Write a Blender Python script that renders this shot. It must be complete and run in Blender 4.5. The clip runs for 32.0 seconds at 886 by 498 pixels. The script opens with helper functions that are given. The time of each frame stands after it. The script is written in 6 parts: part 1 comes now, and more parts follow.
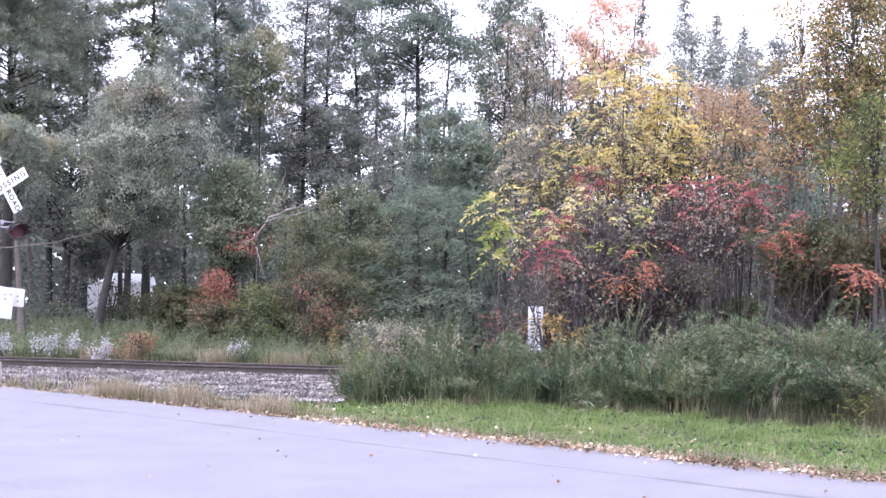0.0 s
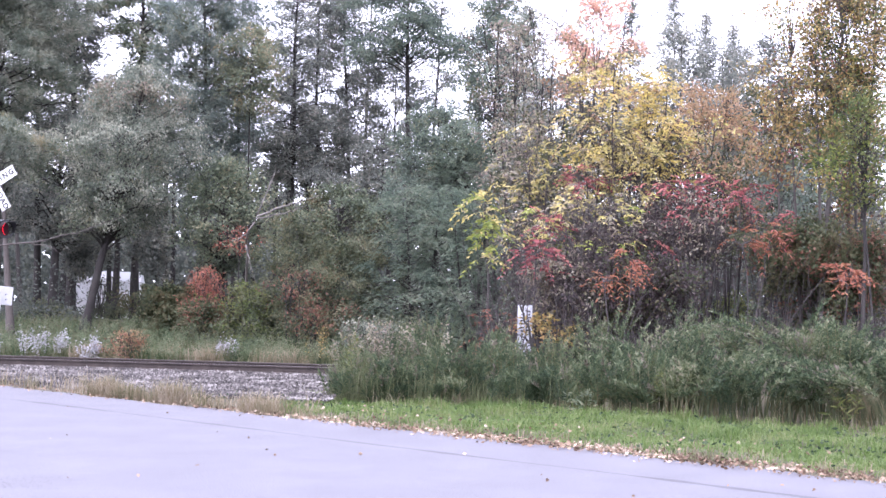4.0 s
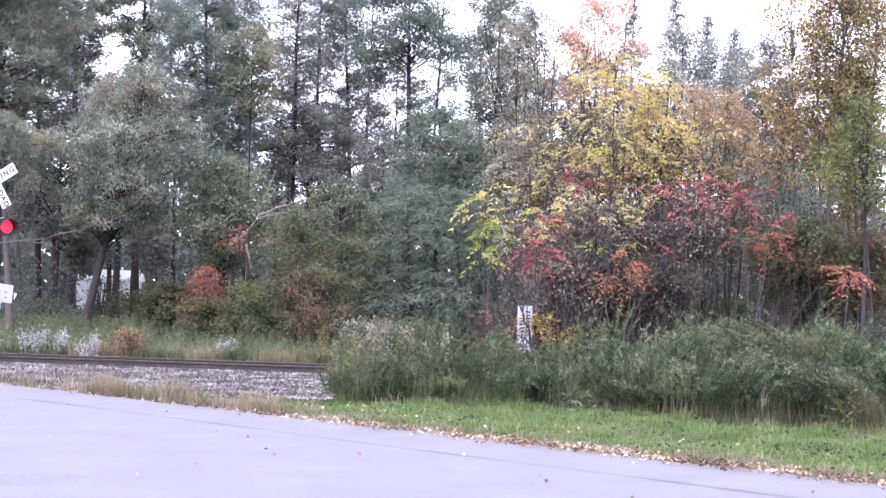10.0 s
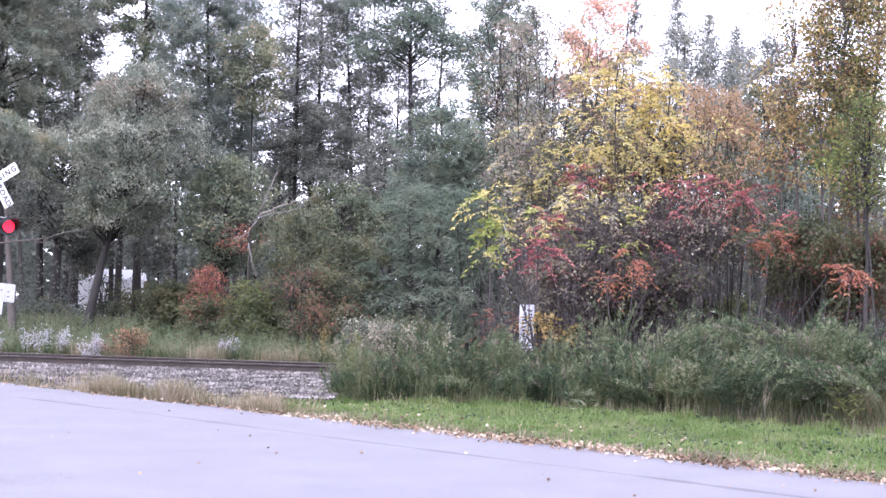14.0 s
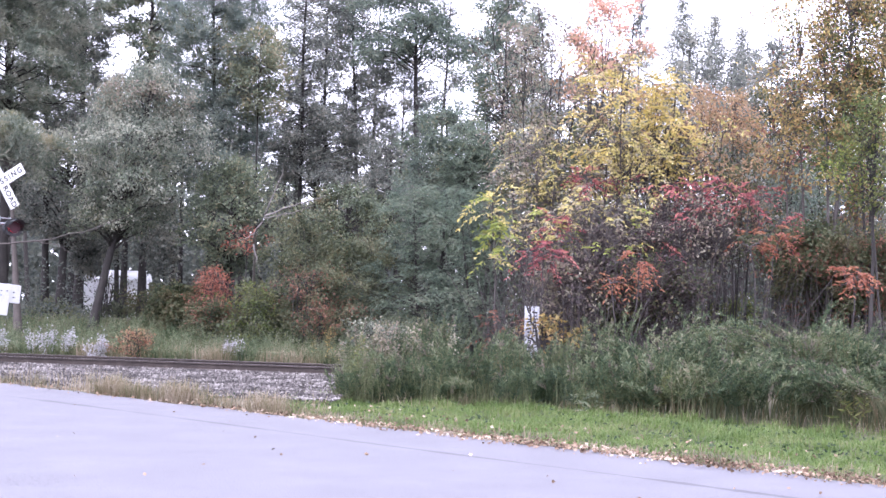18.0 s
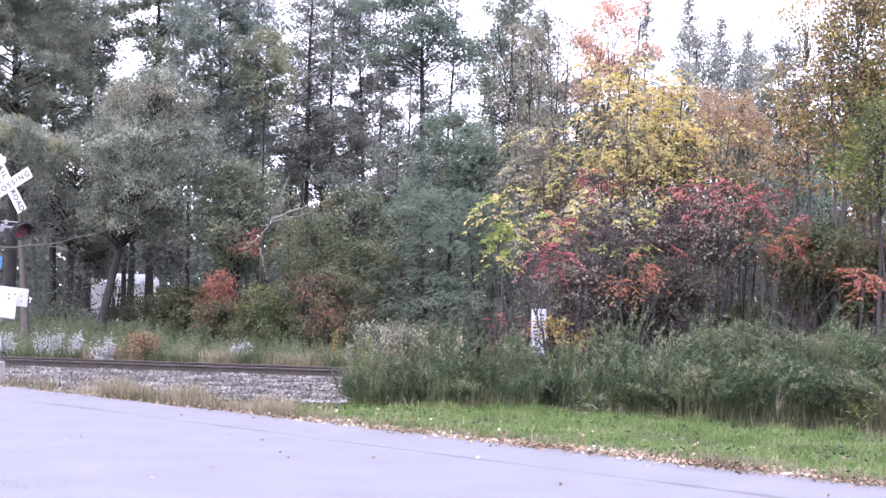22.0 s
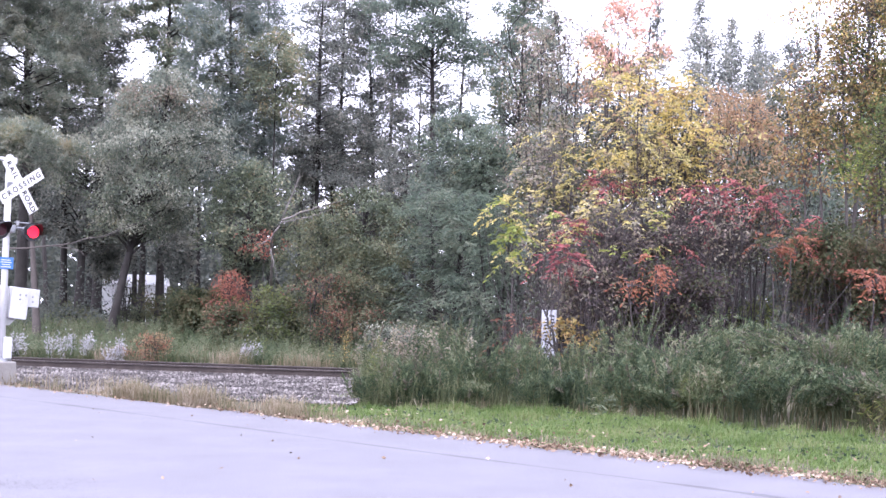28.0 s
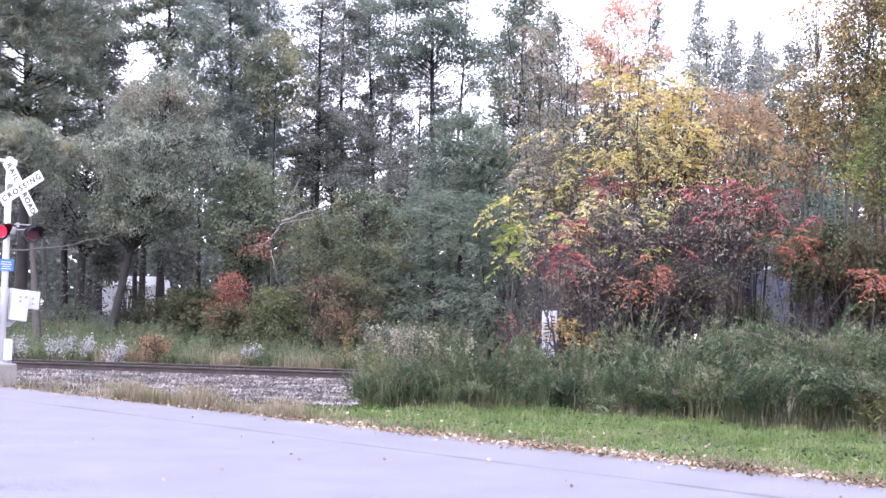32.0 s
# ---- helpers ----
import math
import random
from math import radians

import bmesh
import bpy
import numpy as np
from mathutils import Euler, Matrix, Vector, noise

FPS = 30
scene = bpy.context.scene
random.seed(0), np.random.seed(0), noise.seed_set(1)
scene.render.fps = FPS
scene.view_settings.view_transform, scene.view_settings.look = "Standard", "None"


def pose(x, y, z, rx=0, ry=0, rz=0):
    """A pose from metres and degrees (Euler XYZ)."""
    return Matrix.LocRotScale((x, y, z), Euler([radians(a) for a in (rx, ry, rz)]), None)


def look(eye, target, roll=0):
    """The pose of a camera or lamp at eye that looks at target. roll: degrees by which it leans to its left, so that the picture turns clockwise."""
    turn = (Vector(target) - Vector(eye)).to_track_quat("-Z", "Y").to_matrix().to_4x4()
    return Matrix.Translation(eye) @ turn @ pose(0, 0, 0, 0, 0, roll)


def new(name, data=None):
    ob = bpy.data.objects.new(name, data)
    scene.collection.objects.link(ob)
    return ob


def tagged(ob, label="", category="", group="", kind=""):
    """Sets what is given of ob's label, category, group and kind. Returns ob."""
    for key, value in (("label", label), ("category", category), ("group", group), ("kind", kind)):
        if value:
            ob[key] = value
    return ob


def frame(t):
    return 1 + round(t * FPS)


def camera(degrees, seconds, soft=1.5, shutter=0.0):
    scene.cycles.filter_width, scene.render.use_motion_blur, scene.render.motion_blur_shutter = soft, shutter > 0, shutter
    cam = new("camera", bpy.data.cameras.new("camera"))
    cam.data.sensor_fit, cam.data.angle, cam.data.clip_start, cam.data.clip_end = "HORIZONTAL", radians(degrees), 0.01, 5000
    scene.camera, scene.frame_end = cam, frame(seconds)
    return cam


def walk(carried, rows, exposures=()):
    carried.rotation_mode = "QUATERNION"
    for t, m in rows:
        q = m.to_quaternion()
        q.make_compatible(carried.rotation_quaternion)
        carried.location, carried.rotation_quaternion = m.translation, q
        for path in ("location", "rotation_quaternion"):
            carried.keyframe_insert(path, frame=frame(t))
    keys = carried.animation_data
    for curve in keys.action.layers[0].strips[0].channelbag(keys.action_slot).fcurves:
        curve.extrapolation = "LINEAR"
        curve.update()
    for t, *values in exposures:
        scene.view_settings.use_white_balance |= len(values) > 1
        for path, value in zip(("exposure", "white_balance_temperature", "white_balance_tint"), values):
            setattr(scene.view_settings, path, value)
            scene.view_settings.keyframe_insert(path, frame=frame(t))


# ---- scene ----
cam = camera(39.23, 32.0, soft=1.5)
EYE = (0.0, 0.0, 1.25)
# seconds, tilt above level, lean and turn in degrees; the camera is held by hand on one spot
TURNS = [(0, 3.243, -1.007, -0.631), (0.5, 3.324, -1.136, -0.757), (1, 3.328, -1.156, -0.940), (1.5, 3.296, -0.970, -1.037), (2, 3.251, -0.993, -1.050), (2.5, 3.237, -0.967, -1.039), (3, 3.246, -0.969, -1.037), (3.5, 3.206, -1.073, -1.116), (5.5, 3.175, -1.010, -1.119), (6, 3.203, -1.138, -1.123), (6.5, 3.240, -1.257, -1.114), (7, 3.232, -1.223, -1.131), (7.5, 3.249, -1.255, -1.101), (8, 3.290, -1.233, -1.058), (8.5, 3.243, -1.238, -1.057), (9, 3.275, -1.370, -1.121), (9.5, 3.228, -1.479, -1.170), (10, 3.196, -1.370, -1.120), (10.5, 3.186, -1.321, -1.156), (11, 3.172, -1.272, -1.071), (11.5, 3.149, -1.214, -1.054), (12, 3.190, -1.477, -1.130), (12.5, 3.192, -1.474, -1.168), (13, 3.154, -1.380, -1.145), (13.5, 3.124, -1.308, -1.099), (14, 3.144, -1.303, -1.030), (14.5, 3.075, -1.304, -0.962), (16.5, 3.109, -1.365, -0.900), (17, 3.152, -1.351, -0.836), (17.5, 3.122, -1.287, -0.766), (18, 3.213, -1.411, -0.800), (18.5, 3.184, -1.428, -0.723), (19, 3.180, -1.343, -0.609), (19.5, 3.252, -1.262, -0.595), (20, 3.265, -1.203, -0.515), (20.5, 3.264, -1.339, -0.532), (21, 3.299, -1.353, -0.508), (21.5, 3.294, -1.321, -0.532), (22, 3.330, -1.292, -0.486), (22.5, 3.286, -1.304, -0.424), (23, 3.316, -1.283, -0.366), (23.5, 3.360, -1.355, -0.296), (24, 3.360, -1.382, -0.235), (24.5, 3.366, -1.340, -0.201), (25, 3.396, -1.342, -0.160), (25.5, 3.377, -1.254, -0.082), (27.5, 3.382, -1.402, -0.042), (28, 3.364, -1.330, -0.017), (28.5, 3.338, -1.253, 0.058), (29, 3.362, -1.283, 0.094), (29.5, 3.380, -1.267, 0.127), (30, 3.392, -1.195, 0.073), (30.5, 3.361, -1.108, 0.075), (31, 3.406, -1.121, 0.079), (31.5, 3.373, -1.154, 0.037), (32, 3.408, -1.200, 0.000)]
walk(cam, [(t, pose(*EYE, 90 + a, b, c)) for t, a, b, c in TURNS],
     exposures=[(0, 1.80, 5800, 26), (32, 1.80, 5800, 26)])

# ---- light: bright overcast evening sky ----
SUN_EL, SUN_AZ = radians(60), radians(205)
world = bpy.data.worlds.new("world")
scene.world = world
world.use_nodes = True
wn = world.node_tree
sky = wn.nodes.new("ShaderNodeTexSky")
sky.sky_type, sky.sun_disc = "NISHITA", False
sky.sun_elevation, sky.sun_rotation = SUN_EL, SUN_AZ
sky.air_density, sky.dust_density, sky.ozone_density = 1.0, 4.0, 1.0
wn.nodes["Background"].inputs["Strength"].default_value = 0.15
cover = wn.nodes.new("ShaderNodeTexNoise")  # thin high cloud over nearly all the sky
cover.inputs["Scale"].default_value, cover.inputs["Detail"].default_value = 1.4, 5
cloud = wn.nodes.new("ShaderNodeValToRGB")
cloud.color_ramp.elements[0].color, cloud.color_ramp.elements[1].color = (6.2, 6.4, 6.9, 1), (8.6, 8.6, 8.8, 1)
veil = wn.nodes.new("ShaderNodeMix")
veil.data_type = "RGBA"
veil.inputs["Factor"].default_value = 0.85
wn.links.new(cover.outputs[0], cloud.inputs[0])
wn.links.new(sky.outputs[0], veil.inputs["A"])
wn.links.new(cloud.outputs[0], veil.inputs["B"])
wn.links.new(veil.outputs["Result"], wn.nodes["Background"].inputs["Color"])
sun = new("sun", bpy.data.lights.new("sun", "SUN"))
sun.data.energy, sun.data.angle, sun.data.color = 2.2, radians(60), (1.0, 0.97, 0.93)
sun.matrix_world = look((math.sin(SUN_AZ) * 50, math.cos(SUN_AZ) * 50, math.tan(SUN_EL) * 50), (0, 0, 0))


# ---- materials ----
def material(name, colours, rough=0.7, scale=8.0, metal=0.0, bump=0.0, detail=None, spec=0.4):
    """Noise-mixed colours at two scales, with a fine relief."""
    m = bpy.data.materials.new(name)
    m.use_nodes = True
    nt = m.node_tree
    b = nt.nodes["Principled BSDF"]
    b.inputs["Roughness"].default_value, b.inputs["Metallic"].default_value = rough, metal
    b.inputs["Specular IOR Level"].default_value = spec
    geo = nt.nodes.new("ShaderNodeNewGeometry")
    n1, n2 = nt.nodes.new("ShaderNodeTexNoise"), nt.nodes.new("ShaderNodeTexNoise")
    n1.inputs["Scale"].default_value, n2.inputs["Scale"].default_value = scale, detail or scale * 9
    n1.inputs["Detail"].default_value = n2.inputs["Detail"].default_value = 4
    for n in (n1, n2):
        nt.links.new(geo.outputs["Position"], n.inputs["Vector"])
    mix = nt.nodes.new("ShaderNodeMath")
    mix.operation = "MULTIPLY_ADD"
    mix.inputs[1].default_value = 0.6
    add = nt.nodes.new("ShaderNodeMath")
    add.operation = "MULTIPLY"
    add.inputs[1].default_value = 0.4
    nt.links.new(n2.outputs[0], add.inputs[0])
    nt.links.new(n1.outputs[0], mix.inputs[0])
    nt.links.new(add.outputs[0], mix.inputs[2])
    ramp = nt.nodes.new("ShaderNodeValToRGB")
    spread(ramp, colours, 0.3, 0.7)
    nt.links.new(mix.outputs[0], ramp.inputs[0])
    nt.links.new(ramp.outputs[0], b.inputs["Base Color"])
    if bump:
        bp = nt.nodes.new("ShaderNodeBump")
        bp.inputs["Strength"].default_value, bp.inputs["Distance"].default_value = bump, 0.02
        nt.links.new(n2.outputs[0], bp.inputs["Height"])
        nt.links.new(bp.outputs[0], b.inputs["Normal"])
    return m


def spread(ramp, colours, lo=0.0, hi=1.0):
    e = ramp.color_ramp.elements
    while len(e) < len(colours):
        e.new(0.5)
    for i, c in enumerate(colours):
        e[i].position = lo + (hi - lo) * i / max(1, len(colours) - 1)
        e[i].color = (*c, 1)


def leafage(name, colours, rough=0.55, through_light=0.5):
    """Leaves: each one its own shade, in patches of like colour, a little light shining through."""
    m = bpy.data.materials.new(name)
    m.use_nodes = True
    nt = m.node_tree
    b = nt.nodes["Principled BSDF"]
    b.inputs["Roughness"].default_value = rough
    b.inputs["Specular IOR Level"].default_value = 0.35
    geo = nt.nodes.new("ShaderNodeNewGeometry")
    n = nt.nodes.new("ShaderNodeTexNoise")
    n.inputs["Scale"].default_value, n.inputs["Detail"].default_value = 1.3, 3
    nt.links.new(geo.outputs["Position"], n.inputs["Vector"])
    a = nt.nodes.new("ShaderNodeMath")
    a.operation = "MULTIPLY_ADD"
    a.inputs[1].default_value, a.inputs[2].default_value = 0.55, -0.275
    nt.links.new(geo.outputs["Random Per Island"], a.inputs[0])
    wide = nt.nodes.new("ShaderNodeMath")  # the patches' own contrast
    wide.operation = "MULTIPLY_ADD"
    wide.inputs[1].default_value, wide.inputs[2].default_value = 1.7, -0.35
    nt.links.new(n.outputs[0], wide.inputs[0])
    s = nt.nodes.new("ShaderNodeMath")
    s.operation = "ADD"
    nt.links.new(wide.outputs[0], s.inputs[0])
    nt.links.new(a.outputs[0], s.inputs[1])
    ramp = nt.nodes.new("ShaderNodeValToRGB")
    spread(ramp, colours, 0.15, 0.85)
    nt.links.new(s.outputs[0], ramp.inputs[0])
    nt.links.new(ramp.outputs[0], b.inputs["Base Color"])
    t = nt.nodes.new("ShaderNodeBsdfTranslucent")
    nt.links.new(ramp.outputs[0], t.inputs[0])
    mx = nt.nodes.new("ShaderNodeMixShader")
    mx.inputs[0].default_value = through_light
    nt.links.new(b.outputs[0], mx.inputs[1])
    nt.links.new(t.outputs[0], mx.inputs[2])
    nt.links.new(mx.outputs[0], nt.nodes["Material Output"].inputs[0])
    return m


def glow(name, colour, strength):
    m = bpy.data.materials.new(name)
    m.use_nodes = True
    b = m.node_tree.nodes["Principled BSDF"]
    b.inputs["Base Color"].default_value = (*colour, 1)
    b.inputs["Emission Color"].default_value = (*colour, 1)
    b.inputs["Emission Strength"].default_value = strength
    return m


M = dict(
    asphalt=material("asphalt", [(0.091, 0.089, 0.104), (0.104, 0.102, 0.118), (0.118, 0.116, 0.133)], 0.8, 1.3, bump=0.5, detail=45, spec=0.4),
    tar=material("tar_seal", [(0.049, 0.048, 0.057), (0.081, 0.080, 0.093)], 0.8, 1.3, bump=0.5, detail=45, spec=0.4),
    soil=material("soil", [(0.027, 0.023, 0.016), (0.054, 0.046, 0.027), (0.046, 0.058, 0.023)], 0.95, 0.7, bump=0.6),
    gravel_bed=material("gravel_bed", [(0.020, 0.019, 0.019), (0.043, 0.039, 0.039), (0.072, 0.066, 0.066)], 0.9, 3, bump=0.8, detail=40),
    stone=leafage("ballast_stone", [(0.020, 0.018, 0.018), (0.054, 0.048, 0.047), (0.104, 0.094, 0.091), (0.216, 0.202, 0.194)], 0.85, 0.0),
    rust=material("rusty_rail", [(0.024, 0.019, 0.018), (0.042, 0.033, 0.030), (0.068, 0.054, 0.049)], 0.7, 4, 0.3, 0.3),
    railtop=material("worn_rail_head", [(0.072, 0.063, 0.063), (0.119, 0.102, 0.102)], 0.4, 3, 0.7),
    tie=material("old_tie", [(0.031, 0.025, 0.021), (0.070, 0.054, 0.046)], 0.9, 5, bump=0.5),
    # bark coloured darker than its own tone to stand in for canopy shade
    bark=material("shaded_bark", [(0.018, 0.015, 0.015), (0.029, 0.026, 0.025), (0.049, 0.044, 0.041)], 0.95, 3, bump=0.8),
    greybark=material("grey_bark", [(0.035, 0.030, 0.029), (0.064, 0.055, 0.053), (0.093, 0.082, 0.079)], 0.9, 3, bump=0.7),
    stem=material("shrub_stem", [(0.025, 0.021, 0.021), (0.048, 0.040, 0.040), (0.079, 0.069, 0.069)], 0.85, 4),
    boughbark=material("bough_bark", [(0.05, 0.043, 0.04), (0.09, 0.078, 0.072)], 0.9, 5),
    deadwood=material("dead_wood", [(0.110, 0.100, 0.095), (0.200, 0.180, 0.170)], 0.9, 5, bump=0.4),
    white=material("white_paint", [(0.394, 0.394, 0.394), (0.483, 0.483, 0.490), (0.521, 0.521, 0.521)], 0.45, 4),
    sign_white=material("sign_sheeting", [(0.605, 0.605, 0.605), (0.651, 0.651, 0.651)], 0.5, 5),
    board_paint=material("weathered_board_paint", [(0.20, 0.20, 0.23), (0.36, 0.37, 0.41), (0.48, 0.49, 0.53)], 0.6, 9),
    black=material("black_paint", [(0.009, 0.009, 0.011), (0.023, 0.023, 0.026)], 0.55, 6),
    letter=material("sign_black", [(0.012, 0.012, 0.013), (0.019, 0.019, 0.022)], 0.6, 6),
    grey_metal=material("galvanised", [(0.232, 0.240, 0.256), (0.349, 0.357, 0.372)], 0.45, 9, 0.6),
    aluminium=material("aluminium_mast", [(0.349, 0.357, 0.372), (0.480, 0.488, 0.504)], 0.45, 4, 0.4),
    blue_sign=material("blue_sign", [(0.046, 0.155, 0.449), (0.070, 0.202, 0.512)], 0.5, 8),
    concrete=material("concrete", [(0.174, 0.163, 0.151), (0.244, 0.232, 0.221)], 0.9, 4, bump=0.5),
    dark_red=material("unlit_lens", [(0.038, 0.005, 0.011), (0.058, 0.006, 0.016)], 0.45, 9, spec=0.3),
    red_glow=glow("lit_lens", (0.80, 0.008, 0.022), 1.1),
    lamp_glow=glow("headlight_glow", (1.0, 0.88, 0.72), 8.0),
    loco_tan=material("tan_nose_paint", [(0.058, 0.035, 0.021), (0.093, 0.057, 0.033)], 0.6, 2),
    loco_blue=material("dark_blue_paint", [(0.008, 0.011, 0.029), (0.014, 0.019, 0.048), (0.023, 0.026, 0.054)], 0.6, 1.5),
    loco_dark=material("underframe_grime", [(0.016, 0.016, 0.017), (0.039, 0.036, 0.035)], 0.8, 3, bump=0.3),
    loco_glass=material("cab_glass", [(0.078, 0.109, 0.155), (0.124, 0.155, 0.217)], 0.08, 2, spec=0.9),
    loco_roof=material("dusty_roof", [(0.271, 0.279, 0.295), (0.388, 0.388, 0.403)], 0.5, 2),
    shed=material("white_siding", [(0.760, 0.760, 0.770), (0.830, 0.830, 0.840)], 0.5, 2),
    shed_roof=material("pale_roof", [(0.740, 0.740, 0.760), (0.820, 0.820, 0.830)], 0.5, 3),
    grass=leafage("verge_grass", [(0.064, 0.107, 0.029), (0.093, 0.147, 0.037), (0.129, 0.189, 0.056), (0.193, 0.213, 0.093)]),
    drygrass=leafage("dry_grass", [(0.109, 0.109, 0.054), (0.182, 0.155, 0.097), (0.252, 0.209, 0.143), (0.326, 0.279, 0.217)]),
    bankgrass=leafage("bank_grass", [(0.030, 0.050, 0.020), (0.060, 0.086, 0.036), (0.100, 0.115, 0.056), (0.174, 0.153, 0.100)]),
    weed=leafage("goldenrod_leaf", [(0.018, 0.036, 0.019), (0.038, 0.063, 0.032), (0.067, 0.097, 0.045), (0.125, 0.147, 0.069)]),
    plume=leafage("faded_plume", [(0.066, 0.098, 0.054), (0.102, 0.137, 0.073), (0.148, 0.176, 0.102), (0.230, 0.220, 0.145)]),
    seedhead=leafage("seed_plume", [(0.070, 0.066, 0.046), (0.116, 0.105, 0.078), (0.163, 0.139, 0.112), (0.209, 0.178, 0.147)]),
    reed=leafage("olive_reed", [(0.066, 0.085, 0.039), (0.101, 0.120, 0.058), (0.139, 0.155, 0.081), (0.202, 0.194, 0.120)]),
    litter=leafage("fallen_leaf", [(0.068, 0.044, 0.029), (0.155, 0.101, 0.068), (0.253, 0.184, 0.131), (0.408, 0.339, 0.276)], 0.8, 0.05),
    aster=leafage("aster_flower", [(0.264, 0.256, 0.279), (0.372, 0.364, 0.388), (0.496, 0.496, 0.512)]),
    # haze is put into pine, dark_green, mid_green and blue_green as lifted, greyed colours
    pine=leafage("pine_needles", [(0.122, 0.146, 0.119), (0.180, 0.207, 0.161), (0.239, 0.260, 0.201), (0.318, 0.307, 0.239)]),
    dark_pine=leafage("blue_green_needles", [(0.100, 0.130, 0.123), (0.146, 0.181, 0.161), (0.193, 0.228, 0.193), (0.251, 0.263, 0.205)]),
    goldgreen=leafage("gold_green_leaf", [(0.10, 0.118, 0.08), (0.145, 0.16, 0.10), (0.20, 0.20, 0.12), (0.27, 0.225, 0.14)]),
    golden=leafage("golden_leaf", [(0.291, 0.233, 0.074), (0.448, 0.349, 0.099), (0.560, 0.454, 0.136), (0.605, 0.466, 0.209)]),
    silver=leafage("silvery_leaf", [(0.100, 0.122, 0.098), (0.150, 0.172, 0.135), (0.220, 0.238, 0.185), (0.360, 0.360, 0.285)]),
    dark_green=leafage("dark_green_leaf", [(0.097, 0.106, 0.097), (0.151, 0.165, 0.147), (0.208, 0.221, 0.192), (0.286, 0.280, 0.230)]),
    # darker copy of the wood's leaf: canopy shade is put into the colour
    deep=leafage("shaded_wood_leaf", [(0.059, 0.070, 0.064), (0.082, 0.095, 0.083), (0.105, 0.119, 0.099), (0.133, 0.137, 0.114)]),
    mid_green=leafage("mid_green_leaf", [(0.085, 0.108, 0.08), (0.13, 0.158, 0.105), (0.175, 0.207, 0.135), (0.26, 0.25, 0.16)]),
    locust=leafage("feathery_green_leaf", [(0.068, 0.098, 0.074), (0.099, 0.135, 0.098), (0.138, 0.175, 0.124), (0.198, 0.215, 0.158)]),
    edge_green=leafage("wood_edge_leaf", [(0.058, 0.071, 0.048), (0.088, 0.104, 0.063), (0.119, 0.137, 0.081), (0.177, 0.165, 0.096)]),
    blue_green=leafage("blue_green_leaf", [(0.08, 0.108, 0.092), (0.118, 0.155, 0.125), (0.16, 0.20, 0.155), (0.21, 0.235, 0.175)]),
    olive=leafage("olive_brown_leaf", [(0.039, 0.053, 0.028), (0.067, 0.081, 0.039), (0.098, 0.105, 0.053), (0.139, 0.112, 0.063)]),
    rustleaf=leafage("rust_leaf", [(0.098, 0.053, 0.040), (0.169, 0.081, 0.057), (0.240, 0.116, 0.081), (0.143, 0.125, 0.071)]),
    redorange=leafage("red_orange_leaf", [(0.145, 0.058, 0.044), (0.261, 0.098, 0.070), (0.359, 0.152, 0.105), (0.194, 0.125, 0.065)]),
    yellowgreen=leafage("yellow_green_leaf", [(0.168, 0.162, 0.071), (0.325, 0.291, 0.106), (0.482, 0.414, 0.135), (0.560, 0.493, 0.235), (0.381, 0.314, 0.200)]),
    lime=leafage("lime_leaf", [(0.157, 0.200, 0.050), (0.243, 0.278, 0.064), (0.328, 0.350, 0.107)]),
    salmon=leafage("salmon_orange_leaf", [(0.460, 0.330, 0.210), (0.540, 0.330, 0.235), (0.570, 0.310, 0.260), (0.530, 0.390, 0.250)]),
    faded=leafage("faded_pinkish_leaf", [(0.109, 0.109, 0.078), (0.194, 0.171, 0.132), (0.264, 0.209, 0.182), (0.217, 0.202, 0.124), (0.349, 0.326, 0.256)]),
    sumac=leafage("sumac_red_leaf", [(0.138, 0.044, 0.053), (0.230, 0.071, 0.078), (0.380, 0.121, 0.121), (0.494, 0.218, 0.184)]),
    sumac_orange=leafage("sumac_orange_leaf", [(0.217, 0.078, 0.054), (0.295, 0.116, 0.070), (0.326, 0.178, 0.101)]),
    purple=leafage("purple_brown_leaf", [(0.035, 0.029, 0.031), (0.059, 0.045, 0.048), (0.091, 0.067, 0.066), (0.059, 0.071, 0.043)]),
    tan=leafage("tan_orange_leaf", [(0.232, 0.139, 0.078), (0.326, 0.202, 0.116), (0.388, 0.264, 0.163), (0.279, 0.225, 0.116)]),
    mixed=leafage("yellow_brown_leaf", [(0.103, 0.101, 0.055), (0.207, 0.169, 0.071), (0.398, 0.306, 0.105), (0.351, 0.214, 0.096), (0.240, 0.214, 0.087), (0.128, 0.101, 0.064)]),
    bright=leafage("bright_green_leaf", [(0.050, 0.074, 0.025), (0.085, 0.114, 0.035), (0.129, 0.154, 0.050), (0.179, 0.179, 0.064)]),
)


# ---- mesh helpers ----
def mesh_of(name, V, F, mats, index=None, smooth=False):
    """A mesh from arrays: V of n x 3, F a list of arrays of faces, each with one count of corners."""
    me = bpy.data.meshes.new(name)
    V = np.asarray(V, np.float32)
    F = [np.asarray(f, np.int32) for f in F if len(f)]
    me.vertices.add(len(V))
    me.vertices.foreach_set("co", V.ravel())
    loops = np.concatenate([f.ravel() for f in F])
    sizes = np.concatenate([np.full(len(f), f.shape[1], np.int32) for f in F])
    me.loops.add(len(loops))
    me.loops.foreach_set("vertex_index", loops)
    me.polygons.add(len(sizes))
    me.polygons.foreach_set("loop_start", np.concatenate([[0], np.cumsum(sizes)[:-1]]).astype(np.int32))
    for m in mats:
        me.materials.append(m)
    if index is not None:
        me.polygons.foreach_set("material_index", np.asarray(index, np.int32))
    me.polygons.foreach_set("use_smooth", np.full(len(sizes), smooth))
    me.update(calc_edges=True)
    return me


